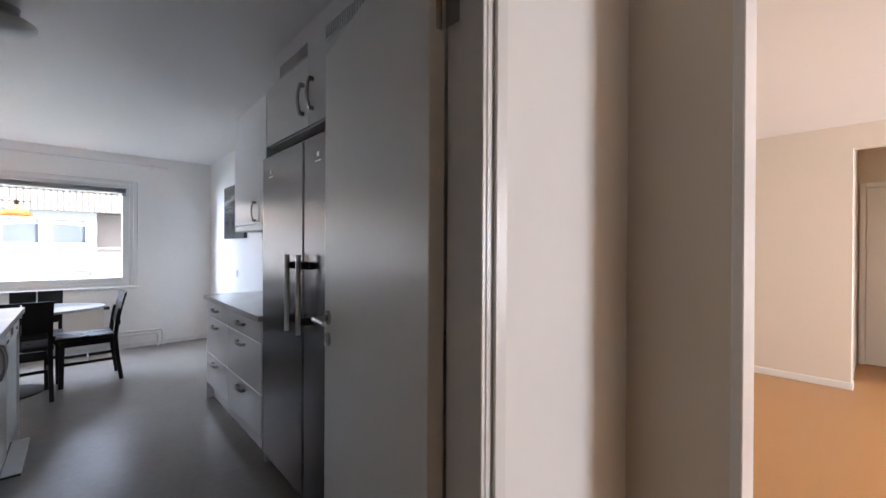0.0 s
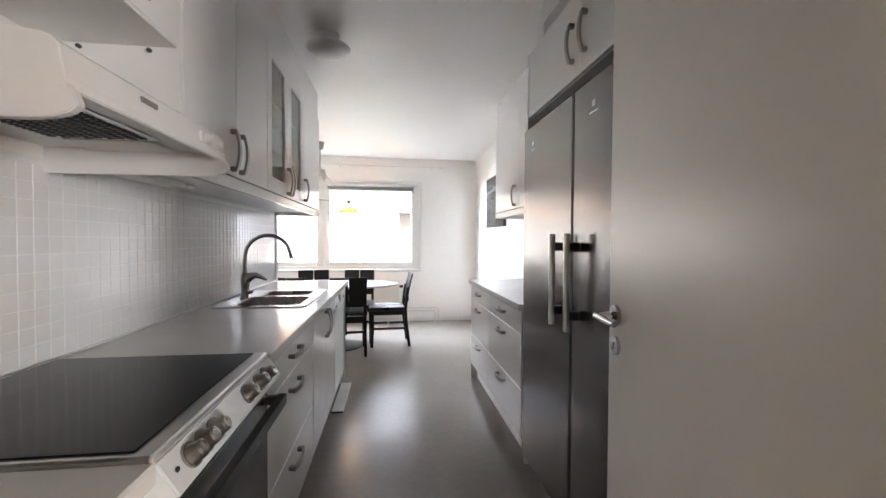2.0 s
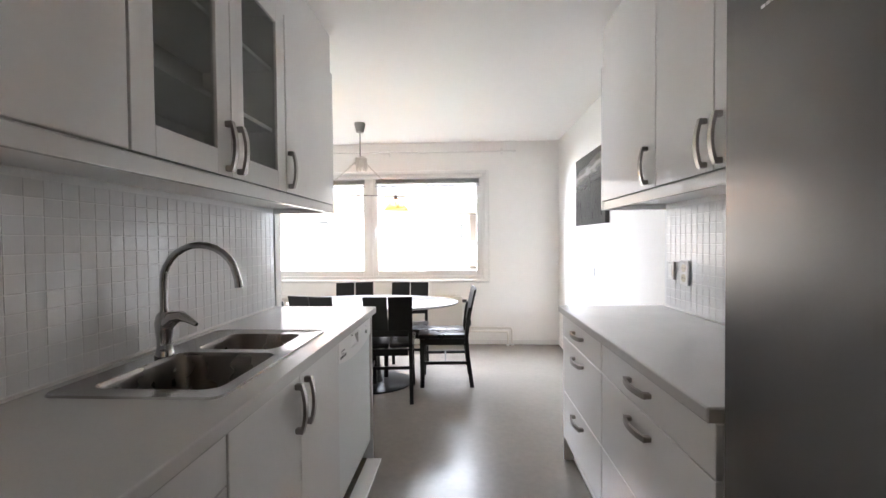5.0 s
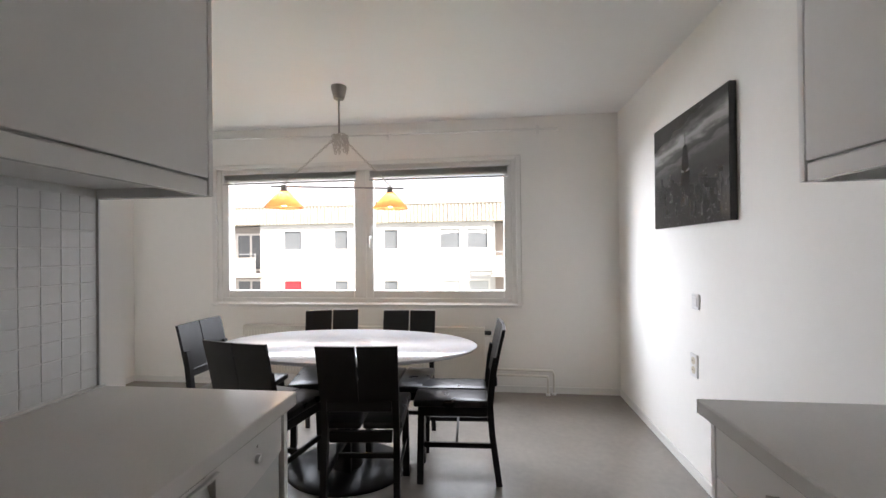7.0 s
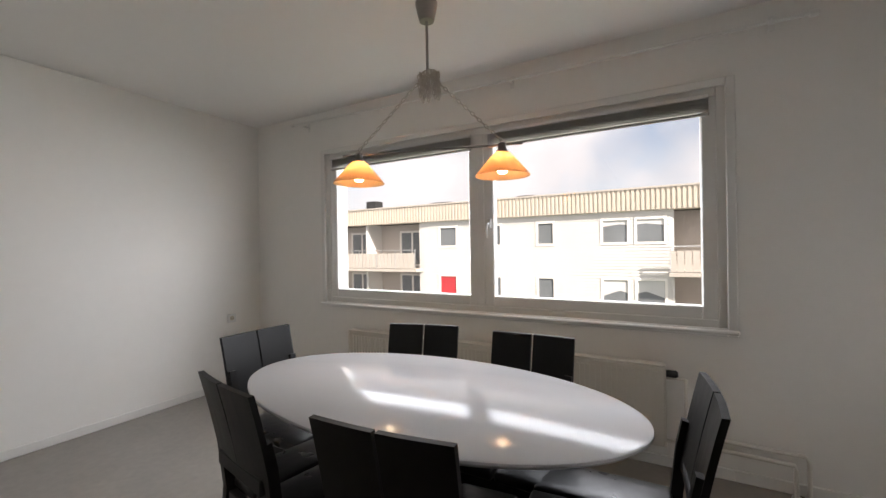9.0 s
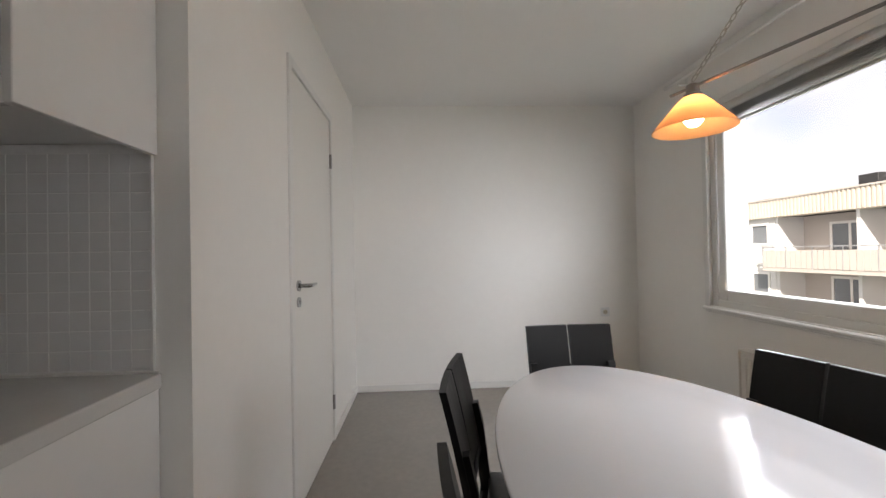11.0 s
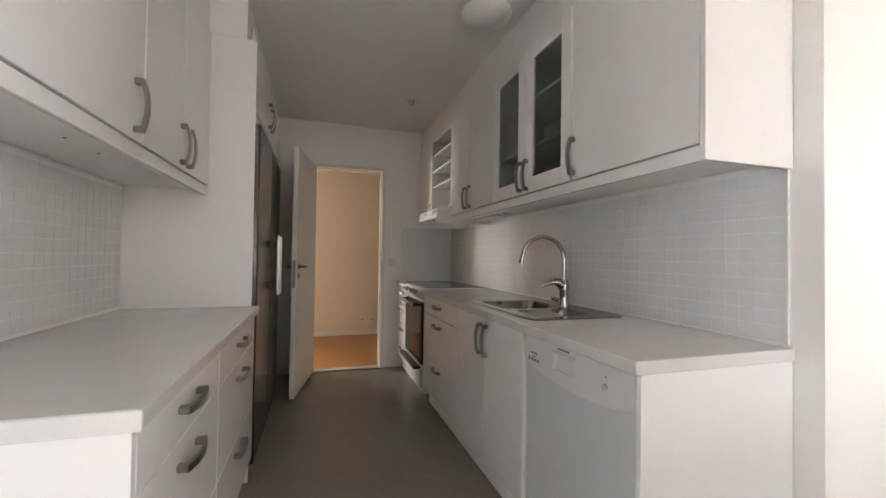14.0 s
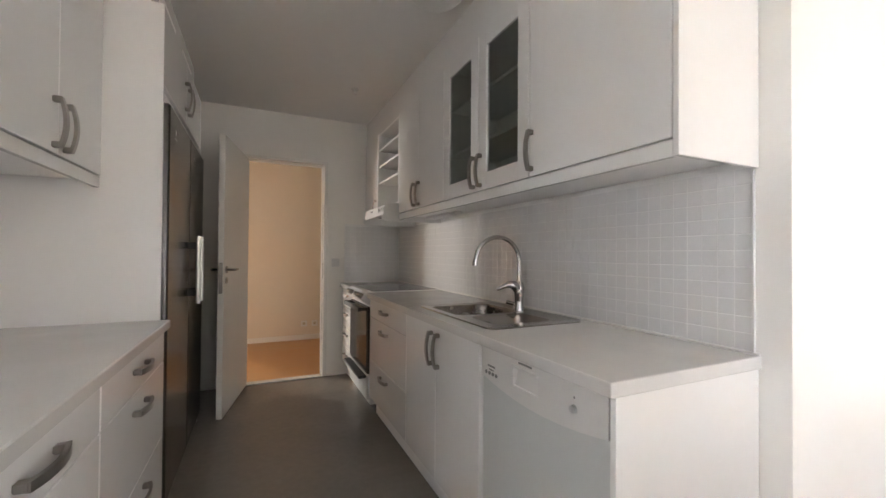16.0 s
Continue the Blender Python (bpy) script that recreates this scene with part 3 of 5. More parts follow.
# dishwasher
dish = thing("dishwasher", (0.3, 2.995, 0), "white freestanding dishwasher with a curved control panel", "dishwasher")
block("body", DISHW, dish, (0.02, XF - 0.035, 2.697, 3.297, 0.11, 0.858), 0.003)
bm = bmesh.new()
cols = []
for k in range(13):
    y = 2.700 + 0.594 * k / 12
    s = (k - 6) / 6
    cols.append((y, 0.712 + 0.034 * s * s))
for x in (XF - 0.034, XF - 0.012):
    cols_v = [(bm.verts.new((x, y, 0.112)), bm.verts.new((x, y, z))) for y, z in cols]
    for a, b in zip(cols_v, cols_v[1:]):
        bm.faces.new((a[0], b[0], b[1], a[1]))
bm.verts.ensure_lookup_table()
bmesh.ops.bridge_loops(bm, edges=[e for e in bm.edges if e.is_boundary])
part("door", bm, DISHW, dish, "smooth pale enamel door")
GY, GZ_LO, GZ_HI = (2.900, 3.030), 0.765, 0.826


def panel_piece(bm, y0, y1, low, high, n=6):
    """A length of the control panel between two lines of height along y."""
    rows = [[(y0 + (y1 - y0) * k / n, f(y0 + (y1 - y0) * k / n)) for k in range(n + 1)] for f in (low, high)]
    front = [[bm.verts.new((XF - 0.004, y, z)) for y, z in row] for row in rows]
    back = [[bm.verts.new((XF - 0.034, y, z)) for y, z in row] for row in rows]
    for k in range(n):
        bm.faces.new((front[0][k], front[0][k + 1], front[1][k + 1], front[1][k]))
        bm.faces.new((back[0][k], back[0][k + 1], back[1][k + 1], back[1][k]))
        for q in (0, 1):
            bm.faces.new((front[q][k], front[q][k + 1], back[q][k + 1], back[q][k]))
    for k in (0, n):
        bm.faces.new((front[0][k], front[1][k], back[1][k], back[0][k]))


def panel_foot(y):
    return 0.715 + 0.034 * ((y - 2.997) / 0.297) ** 2


bm = bmesh.new()
panel_piece(bm, 2.700, GY[0], panel_foot, lambda y: 0.852)
panel_piece(bm, GY[1], 3.294, panel_foot, lambda y: 0.852)
panel_piece(bm, GY[0], GY[1], panel_foot, lambda y: GZ_LO)
panel_piece(bm, GY[0], GY[1], lambda y: GZ_HI, lambda y: 0.852)
bmesh.ops.remove_doubles(bm, verts=bm.verts, dist=0.0005)
panel = part("control_panel", bm, PLASTW, dish, "white plastic control panel with a curved foot")
bm = box(bmesh.new(), XF - 0.0345, XF - 0.030, GY[0], GY[1], GZ_LO, GZ_HI)
for v in bm.verts:
    if v.co.z < 0.8 and v.co.x > XF - 0.032:
        v.co.x = XF - 0.012
part("grip_recess", bm, PLASTW, panel, "sunken hand grip")
part("grip", box(bmesh.new(), XF - 0.0042, XF + 0.006, GY[0] - 0.004, GY[1] + 0.004, 0.826, 0.834, 0.002), PLASTW, panel)
for k in range(4):
    part("button", tube(bmesh.new(), [(XF - 0.004, 2.735 + k * 0.022, 0.765), (XF - 0.001, 2.735 + k * 0.022, 0.765)], 0.007, 12), PLASTG, panel)
for y, w in ((2.742, 0.050), (2.752, 0.030)):
    block("printed_mark", PLASTG, panel, (XF - 0.0041, XF - 0.0034, y, y + w, 0.787 if w > 0.04 else 0.775, 0.794 if w > 0.04 else 0.780), 0)
block("vent_slot", PLASTG, panel, (XF - 0.0039, XF - 0.003, 2.93, 3.00, 0.841, 0.848), 0)
part("knob", lathe(bmesh.new(), [(0, 0), (0.011, 0), (0.010, 0.010), (0, 0.011)], (XF - 0.004, 3.18, 0.785), 16, "x"), BAR, panel, smooth=True)
block("symbol", PLASTG, panel, (XF - 0.0039, XF - 0.0033, 3.178, 3.183, 0.812, 0.818), 0)
block("kick_plate", PLASTW, dish, (0.45, 0.47, 2.70, 3.296, 0.0, 0.105), 0.002)
loose = thing("plinth_board", (0.6, 2.98, 0), "loose white plinth board lying at the dishwasher foot", "board")
part("board", box(bmesh.new(), 0.555, 0.64, 2.70, 3.28, 0.0, 0.014, 0.002), CAB, loose)
block("edge_strip", PLASTD, loose, (0.556, 0.639, 2.694, 2.6995, 0.0005, 0.0135), 0.001, "dark board edge")

# worktops
solid_top = thing("worktop", (0.3, 2.2, 0.86), "pale stone-look worktop along the sink run", "worktop")
SX0, SX1, SY0, SY1 = 0.075, 0.515, 1.945, 2.665
bm = bmesh.new()
box(bm, 0.003, 0.61, 1.066, SY0, 0.862, 0.9, 0.004, 2)
box(bm, 0.003, 0.61, SY1, 3.328, 0.862, 0.9, 0.004, 2)
box(bm, 0.003, SX0, SY0 - 0.004, SY1 + 0.004, 0.862, 0.8995, 0)
box(bm, SX1, 0.6095, SY0 - 0.004, SY1 + 0.004, 0.8625, 0.8997, 0)
part("slab", bm, WORK, solid_top)
block("edge_lip", TRIM, solid_top, (0.004, 0.012, 1.07, 3.325, 0.9, 0.908), 0.002, "thin white sealing bead")
tagged(block("worktop", WORK, None, (0.003, 0.61, 0.003, 0.455, 0.862, 0.9), 0.004), "short pale worktop piece beside the stove", "worktop")
right_top = thing("worktop", (2.0, 2.6, 0.86), "pale stone-look worktop beside the refrigerators", "worktop")
block("slab", WORK, right_top, (1.688, 2.292, 1.922, 3.364, 0.862, 0.9), 0.004)
block("edge_band", WORK, right_top, (1.688, 2.292, 3.3642, 3.3662, 0.863, 0.899), 0.0005)

# stove
stove = thing("stove", (0.3, 0.76, 0), "white stove with black ceramic hob and oven", "stove")
block("body", DISHW, stove, (0.02, 0.575, 0.462, 1.058, 0.06, 0.885), 0.004)
block("hob_rim", BAR, stove, (0.012, 0.60, 0.458, 1.062, 0.886, 0.907), 0.004, "thin steel rim")
hob = block("hob_glass", BLACKG, stove, (0.03, 0.565, 0.475, 1.045, 0.9072, 0.910), 0.001, "black ceramic glass hob")
bm = bmesh.new()
vs = [bm.verts.new(v) for v in ((0.577, 0.460, 0.885), (0.603, 0.460, 0.897), (0.642, 0.460, 0.836), (0.577, 0.460, 0.803), (0.577, 1.060, 0.885), (0.603, 1.060, 0.897), (0.642, 1.060, 0.836), (0.577, 1.060, 0.803))]
for f in ((0, 1, 2, 3), (7, 6, 5, 4), (0, 4, 5, 1), (1, 5, 6, 2), (2, 6, 7, 3), (3, 7, 4, 0)):
    bm.faces.new([vs[i] for i in f])
bmesh.ops.bevel(bm, geom=bm.edges[:], offset=0.004, segments=2, affect="EDGES")
cpanel = part("control_panel", bm, DISHW, stove, "white slanted control panel")
SLANT = Vector((0.843, 0, 0.538))
for y in (0.535, 0.585, 0.635, 0.818, 0.905, 0.968):
    base = Vector((0.6225, y, 0.8665))
    k = part("knob", tube(bmesh.new(), [base + SLANT * h for h in (-0.001, 0.005, 0.0052, 0.012, 0.026, 0.030)], [0.024, 0.024, 0.021, 0.018, 0.0165, 0.012], 20), NICKEL, cpanel, "grey metal control knob", True)
    part("pointer", tube(bmesh.new(), [base + SLANT * 0.0285 + Vector((-0.006, 0, 0.0094)), base + SLANT * 0.0315 + Vector((-0.001, 0, 0.0016))], 0, flat=(0.003, 0.003)), PLASTG, k)
part("pilot_lamp", lathe(bmesh.new(), [(0, 0), (0.006, 0), (0.005, 0.003), (0, 0.003)], (0.622, 0.490, 0.866), 10, "x"), PLASTD, cpanel)
oven = block("oven_door", PLASTD, stove, (0.576, 0.600, 0.465, 1.055, 0.29, 0.79), 0.004)
block("oven_glass", OVENG, oven, (0.6003, 0.6045, 0.475, 1.045, 0.31, 0.785), 0.002, "dark oven door glass")
bm = tube(bmesh.new(), [(0.654, 0.49, 0.772), (0.654, 1.03, 0.772)], 0, flat=(0.022, 0.030))
for y in (0.50, 1.02):
    box(bm, 0.603, 0.654, y - 0.012, y + 0.012, 0.760, 0.784, 0.003)
part("oven_handle", bm, PLASTD, oven, "black bar handle")
low = block("warming_drawer", DISHW, stove, (0.576, 0.600, 0.465, 1.055, 0.10, 0.28), 0.004)
part("drawer_handle", box(bmesh.new(), 0.599, 0.662, 0.475, 1.045, 0.258, 0.281, 0.006), PLASTD, low, "dark moulded grip bar")
block("foot_plinth", PLASTD, stove, (0.08, 0.53, 0.47, 1.05, 0.0, 0.059), 0.002)

# sink and mixer tap
sink = thing("sink", (0.29, 2.30, 0.9), "stainless steel double sink set in the worktop", "sink")
RIM = (0.055, 0.535, 1.927, 2.683)
bowls = ((0.13, 0.49, 1.985, 2.33), (0.16, 0.46, 2.37, 2.61))


def round_loop(bm, x0, x1, y0, y1, z, rad, n=6):
    """A rectangle with rounded corners as a closed loop of verts."""
    vs = []
    for cx, cy, a0 in ((x1 - rad, y1 - rad, 0), (x0 + rad, y1 - rad, 90), (x0 + rad, y0 + rad, 180), (x1 - rad, y0 + rad, 270)):
        for k in range(n + 1):
            a = radians(a0 + 90 * k / n)
            vs.append(bm.verts.new((cx + rad * math.cos(a), cy + rad * math.sin(a), z)))
    return vs


def join_loops(bm, a, b):
    for k in range(len(a)):
        bm.faces.new((a[k], a[(k + 1) % len(a)], b[(k + 1) % len(b)], b[k]))


bm = bmesh.new()
lip = round_loop(bm, *RIM, 0.9003, 0.040)
crest = round_loop(bm, RIM[0] + 0.003, RIM[1] - 0.003, RIM[2] + 0.003, RIM[3] - 0.003, 0.9058, 0.038)
inner = round_loop(bm, RIM[0] + 0.010, RIM[1] - 0.010, RIM[2] + 0.010, RIM[3] - 0.010, 0.9040, 0.032)
join_loops(bm, lip, crest)
join_loops(bm, crest, inner)
loops = [inner] + [round_loop(bm, *b, 0.9040, 0.045) for b in bowls]
fill = []
for loop in loops:
    for k in range(len(loop)):
        fill.append(bm.edges.get((loop[k], loop[(k + 1) % len(loop)])) or bm.edges.new((loop[k], loop[(k + 1) % len(loop)])))
bmesh.ops.triangle_fill(bm, edges=fill, use_beauty=True)
part("sink_deck", bm, INOX, sink, "rolled steel deck with rounded corners", True)
for x0, x1, y0, y1 in bowls:
    bm = bmesh.new()
    rings = [round_loop(bm, x0 + d, x1 - d, y0 + d, y1 - d, z, 0.045 - d * 0.4) for d, z in ((0.0, 0.9040), (0.003, 0.8995), (0.006, 0.890), (0.012, 0.785), (0.020, 0.764), (0.038, 0.752), (0.060, 0.748))]
    for a, b in zip(rings, rings[1:]):
        join_loops(bm, a, b)
    bm.faces.new(rings[-1])
    bowl = part("bowl", bm, BOWL, sink, "deep steel bowl", True)
    part("drain", lathe(bmesh.new(), [(0, 0), (0.035, 0), (0.033, 0.004), (0.02, 0.002), (0, 0.002)], ((x0 + x1) / 2, (y0 + y1) / 2, 0.7485), 20), CHROME, bowl, smooth=True)
tap = thing("mixer_tap", (0.115, 2.285, 0.904), "chrome kitchen mixer tap with a high arched spout", "tap")
bm = lathe(bmesh.new(), [(0, 0), (0.030, 0), (0.029, 0.010), (0.023, 0.03), (0.0225, 0.055), (0.026, 0.085), (0.028, 0.115), (0.022, 0.14), (0.013, 0.15), (0, 0.15)], (0.115, 2.285, 0.9045), 24)
part("tap_body", bm, CHROME, tap, smooth=True)
arc = [(0.115, 2.285, 1.03), (0.115, 2.285, 1.155)] + [(0.245 - 0.13 * math.cos(a), 2.285, 1.155 + 0.125 * math.sin(a)) for a in [math.pi * k / 14 for k in range(1, 13)]] + [(0.378, 2.285, 1.155)]
part("spout", tube(bmesh.new(), arc, 0.0115, 12), CHROME, tap, smooth=True)
part("aerator", tube(bmesh.new(), [(0.3772, 2.285, 1.158), (0.3795, 2.285, 1.136)], 0.013, 12), CHROME, tap, smooth=True)
part("tap_lever", tube(bmesh.new(), [(0.125, 2.285, 1.015), (0.150, 2.285, 1.035), (0.178, 2.282, 1.040), (0.205, 2.277, 1.030), (0.240, 2.270, 1.014)], [0.026, 0.024, 0.018, 0.012, 0.007], 12), CHROME, tap, smooth=True)
part("dishwasher_valve", tube(bmesh.new(), [(0.13, 2.26, 0.935), (0.165, 2.24, 0.945)], 0.011, 10), CHROME, tap, smooth=True)

# upper cabinets over the sink run
XU, UZ0, UZ1 = 0.365, 1.502, 2.275


def wall_cabinet(x_back, x_front, y0, y1, doors, label, z0=UZ0, z1=UZ1, face=1, hz=1.60, fronts=CAB):
    """A hung cabinet; doors is a list of (y0, y1, handle y)."""
    u = thing("wall_cabinet", ((x_back + x_front) / 2, (y0 + y1) / 2, z0), label, "cabinet", "kitchen wall cabinets")
    t = 0.019 * face
    block("carcass", CARC, u, (*sorted((x_back, x_front - t - 0.001 * face)), y0, y1, z0, z1), 0.001)
    for a, b, hy in doors:
        d = block("door", fronts, u, (*sorted((x_front - t, x_front)), a + 0.0015, b - 0.0015, z0 + 0.003, z1 - 0.002), 0.0022)
        if hy:
            bow_handle(d, (x_front, hy, hz), (0, 0, 1), (face, 0, 0))
    return u


wall_cabinet(0.003, XU, 0.003, 0.458, [(0.003, 0.458, 0.42)], "narrow white wall cabinet by the doorway wall")
wall_cabinet(0.003, XU, 1.064, 1.876, [(1.064, 1.470, 1.415), (1.470, 1.876, 1.50)], "white two-door wall cabinet beside the hood")
wall_cabinet(0.003, XU, 2.694, 3.303, [(2.694, 3.303, 2.716)], "white single-door wall cabinet at the run's end", hz=1.605)

# open shelf cabinet above the hood
shelf = thing("open_shelf", (0.18, 0.76, 1.56), "open white wall shelf above the extractor hood", "shelf")
SZ0 = 1.584
for y in (0.460, 1.044):
    block("side", CARC, shelf, (0.003, XU, y, y + 0.018, SZ0, UZ1), 0.001)
for z in (SZ0, 1.815, 1.965, 2.115, UZ1 - 0.018):
    block("shelf_board", CARC, shelf, (0.012, XU - 0.008, 0.479, 1.043, z, z + 0.016), 0.001)
block("back", CARC, shelf, (0.003, 0.011, 0.479, 1.043, SZ0, UZ1), 0)
for z in (1.803, 1.953, 2.103):
    for x in (0.10, 0.285):
        part("shelf_pin", tube(bmesh.new(), [(x, 1.0435, z), (x, 1.034, z)], 0.006, 8), DARKIN, shelf)
cap = part("canister", lathe(bmesh.new(), [(0, 0), (0.036, 0), (0.04, 0.01), (0.04, 0.13), (0.03, 0.15), (0, 0.15)], (0.15, 0.86, 1.8715), 20, "x"), PLASTD, None, smooth=True)
tagged(cap, "round black plastic canister lying on the shelf", "canister")

# glazed cabinet, hollow, with frosted panes
gl = thing("glass_cabinet", (0.18, 2.285, UZ0), "white wall cabinet with two smoked glass doors", "cabinet", "kitchen wall cabinets")
GY0, GY1 = 1.880, 2.690
for y in (GY0, GY1 - 0.018):
    block("side", CARC, gl, (0.003, XU - 0.021, y, y + 0.018, UZ0, UZ1), 0.001)
for z in (UZ0, UZ1 - 0.018):
    block("board", CARC, gl, (0.012, XU - 0.021, GY0 + 0.0185, GY1 - 0.0185, z, z + 0.018), 0.001)
block("back", CARC, gl, (0.003, 0.011, GY0 + 0.0185, GY1 - 0.0185, UZ0, UZ1), 0)
for z in (1.76, 2.02):
    block("shelf_board", CARC, gl, (0.012, XU - 0.05, GY0 + 0.019, GY1 - 0.019, z, z + 0.016), 0.001)
for y0, y1, hy in ((GY0, 2.284, 2.252), (2.286, GY1, 2.318)):
    bm = bmesh.new()
    w, z0, z1 = 0.075, UZ0 + 0.003, UZ1 - 0.002
    for a in ((y0 + 0.0015, y0 + w, z0, z1), (y1 - w, y1 - 0.0015, z0, z1), (y0 + w, y1 - w, z0, z0 + 0.08), (y0 + w, y1 - w, z1 - w, z1)):
        box(bm, XU - 0.019, XU, a[0], a[1], a[2], a[3], 0.0015)
    d = part("door", bm, CAB, gl)
    block("pane", CABGLASS, d, (XU - 0.012, XU - 0.008, y0 + w - 0.004, y1 - w + 0.004, z0 + 0.076, z1 - w + 0.004), 0, "smoked grey-green glass pane").visible_shadow = False
    bow_handle(d, (XU, hy, 1.60), (0, 0, 1), (1, 0, 0))

tagged(block("valance", CAB, None, (XU - 0.024, XU - 0.004, 1.064, 3.303, 1.455, 1.4995), 0.002), "white light valance under the wall cabinets", "valance")
tagged(block("end_panel", CAB, None, (0.003, XU, 3.3045, 3.322, 1.455, UZ1), 0.0015), "white end panel of the wall cabinets", "end panel")
tagged(block("cabinet_bottom", CARC, None, (0.003, XU - 0.0245, 1.066, 3.303, 1.484, 1.5005), 0.001), "white underside board below the wall cabinets", "board")
tagged(block("soffit", CAB, None, (0.003, XU - 0.012, 0.003, 3.322, UZ1 + 0.001, H - 0.001), 0.001), "white filler between wall cabinets and ceiling", "soffit")
under_lamp = thing("cabinet_lamp", (0.12, 1.32, 1.46), "small white lamp under the wall cabinets", "lamp")
block("housing", PLASTW, under_lamp, (0.08, 0.16, 1.12, 1.50, 1.462, 1.4835), 0.005)
block("socket", PLASTW, under_lamp, (0.09, 0.15, 1.56, 1.61, 1.464, 1.4835), 0.006)

# extractor hood
hood = thing("extractor_hood", (0.25, 0.76, 1.47), "white plastic extractor hood over the hob", "extractor hood")
HY0, HY1 = 0.462, 1.060
def prism(profile, y0, y1, bev=0.0):
    """A profile in x and z drawn out along y."""
    bm = bmesh.new()
    a = [bm.verts.new((x, y0, z)) for x, z in profile]
    b = [bm.verts.new((x, y1, z)) for x, z in profile]
    for k in range(len(profile)):
        j = (k + 1) % len(profile)
        bm.faces.new((a[k], a[j], b[j], b[k]))
    bm.faces.new(a[::-1])
    bm.faces.new(b)
    if bev:
        bmesh.ops.bevel(bm, geom=bm.edges[:], offset=bev, segments=2, affect="EDGES")
    return bm


part("hood_body", prism([(0.003, 1.582), (0.400, 1.582), (0.452, 1.575), (0.472, 1.560), (0.482, 1.505), (0.479, 1.492), (0.468, 1.490), (0.430, 1.506), (0.385, 1.5145), (0.003, 1.517)], HY0, HY1, 0.002), PLASTW, hood, "rounded white front and top")
CHEEK = [(0.003, 1.5165), (0.003, 1.443), (0.43, 1.443), (0.462, 1.446), (0.486, 1.454), (0.499, 1.466), (0.494, 1.480), (0.470, 1.5165)]
for y in (HY0 + 0.001, HY1 - 0.019):
    part("cheek", prism(CHEEK, y, y + 0.018, 0.002), PLASTW, hood, "rounded white side cheek")
bm = bmesh.new()
for i in range(9):
    for j in range(24):
        x, y = 0.14 + i * 0.026, 0.495 + j * 0.0165 + (i % 2) * 0.008
        box(bm, x, x + 0.017, y, y + 0.0068, 1.508, 1.5105)
filt = block("grease_filter", BAR, hood, (0.125, 0.385, 0.485, 0.90, 1.511, 1.5165), 0.001, "metal grease filter")
tagged(part("perforation", bm, PLASTD, filt), kind="stuff")
block("lamp_cover", PLASTW, hood, (0.14, 0.36, 0.92, 1.03, 1.506, 1.5165), 0.004, "white hood lamp cover")
ctl = block("control_strip", PLASTW, hood, (0.474, 0.4835, 0.905, 1.052, 1.514, 1.546), 0.003)
block("badge", PLASTG, hood, (0.4745, 0.4795, 0.660, 0.715, 1.535, 1.547), 0.001, "small grey badge")
for y, k in ((0.938, 1.35), (1.020, 0.9)):
    part("button", lathe(bmesh.new(), [(0, 0), (0.011 * k, 0), (0.010 * k, 0.009 * k), (0, 0.010 * k)], (0.4836, y, 1.530), 14, "x"), PLASTW, ctl, smooth=True)

# refrigerators
def fridge(y0, y1, pull, label):
    f = thing("refrigerator", (2.0, (y0 + y1) / 2, 0), label, "refrigerator", "pair of steel refrigerators")
    block("body", PLASTG, f, (1.775, 2.285, y0 + 0.004, y1 - 0.004, 0.03, 1.85), 0.004)
    d = block("door", STEEL, f, (1.705, 1.770, y0 + 0.003, y1 - 0.003, 0.075, 1.852), 0.007, "brushed dark steel door")
    block("base_grille", PLASTD, f, (1.755, 1.774, y0 + 0.006, y1 - 0.006, 0.0, 0.07), 0.002)
    bm = tube(bmesh.new(), [(1.652, pull, 0.905), (1.652, pull, 1.285)], 0.0125, 14)
    h = part("handle", bm, BAR, d, "long satin bar handle", True)
    for z in (0.965, 1.232):
        part("handle_mount", box(bmesh.new(), 1.655, 1.705, pull - 0.009, pull + 0.009, z - 0.018, z + 0.018, 0.003), PLASTD, h)
    ly = y1 - 0.14 if pull < (y0 + y1) / 2 else y1 - 0.16
    bm = bmesh.new()
    box(bm, 1.7042, 1.7052, ly - 0.010, ly + 0.012, 1.745, 1.767)
    for k in range(5):
        box(bm, 1.7042, 1.7052, ly - 0.032 + k * 0.013, ly - 0.022 + k * 0.013, 1.722, 1.728)
    part("badge", bm, BAR, d)
    return f


fridge(1.303, 1.898, 1.372, "tall dark steel refrigerator beside the drawer units")
fridge(0.703, 1.298, 1.232, "tall dark steel freezer next to the kitchen door")
tagged(block("tall_panel", CAB, None, (1.727, 2.292, 1.902, 1.920, 0.0, 2.275), 0.0015), "tall white panel beside the refrigerators", "panel")
tagged(block("tall_panel", CAB, None, (1.727, 2.292, 0.680, 0.698, 0.0, 2.275), 0.0015), "tall white panel on the door side", "panel")
over = wall_cabinet(2.292, 1.729, 0.70, 1.900, [(0.70, 1.30, 1.245), (1.30, 1.900, 1.355)], "white two-door cabinet above the refrigerators", z0=1.925, z1=2.275, face=-1, hz=2.07)
tagged(block("soffit", CAB, None, (1.775, 2.293, 0.682, 1.918, 2.2765, H - 0.001), 0.001), "white vented filler above the tall cabinets", "soffit")
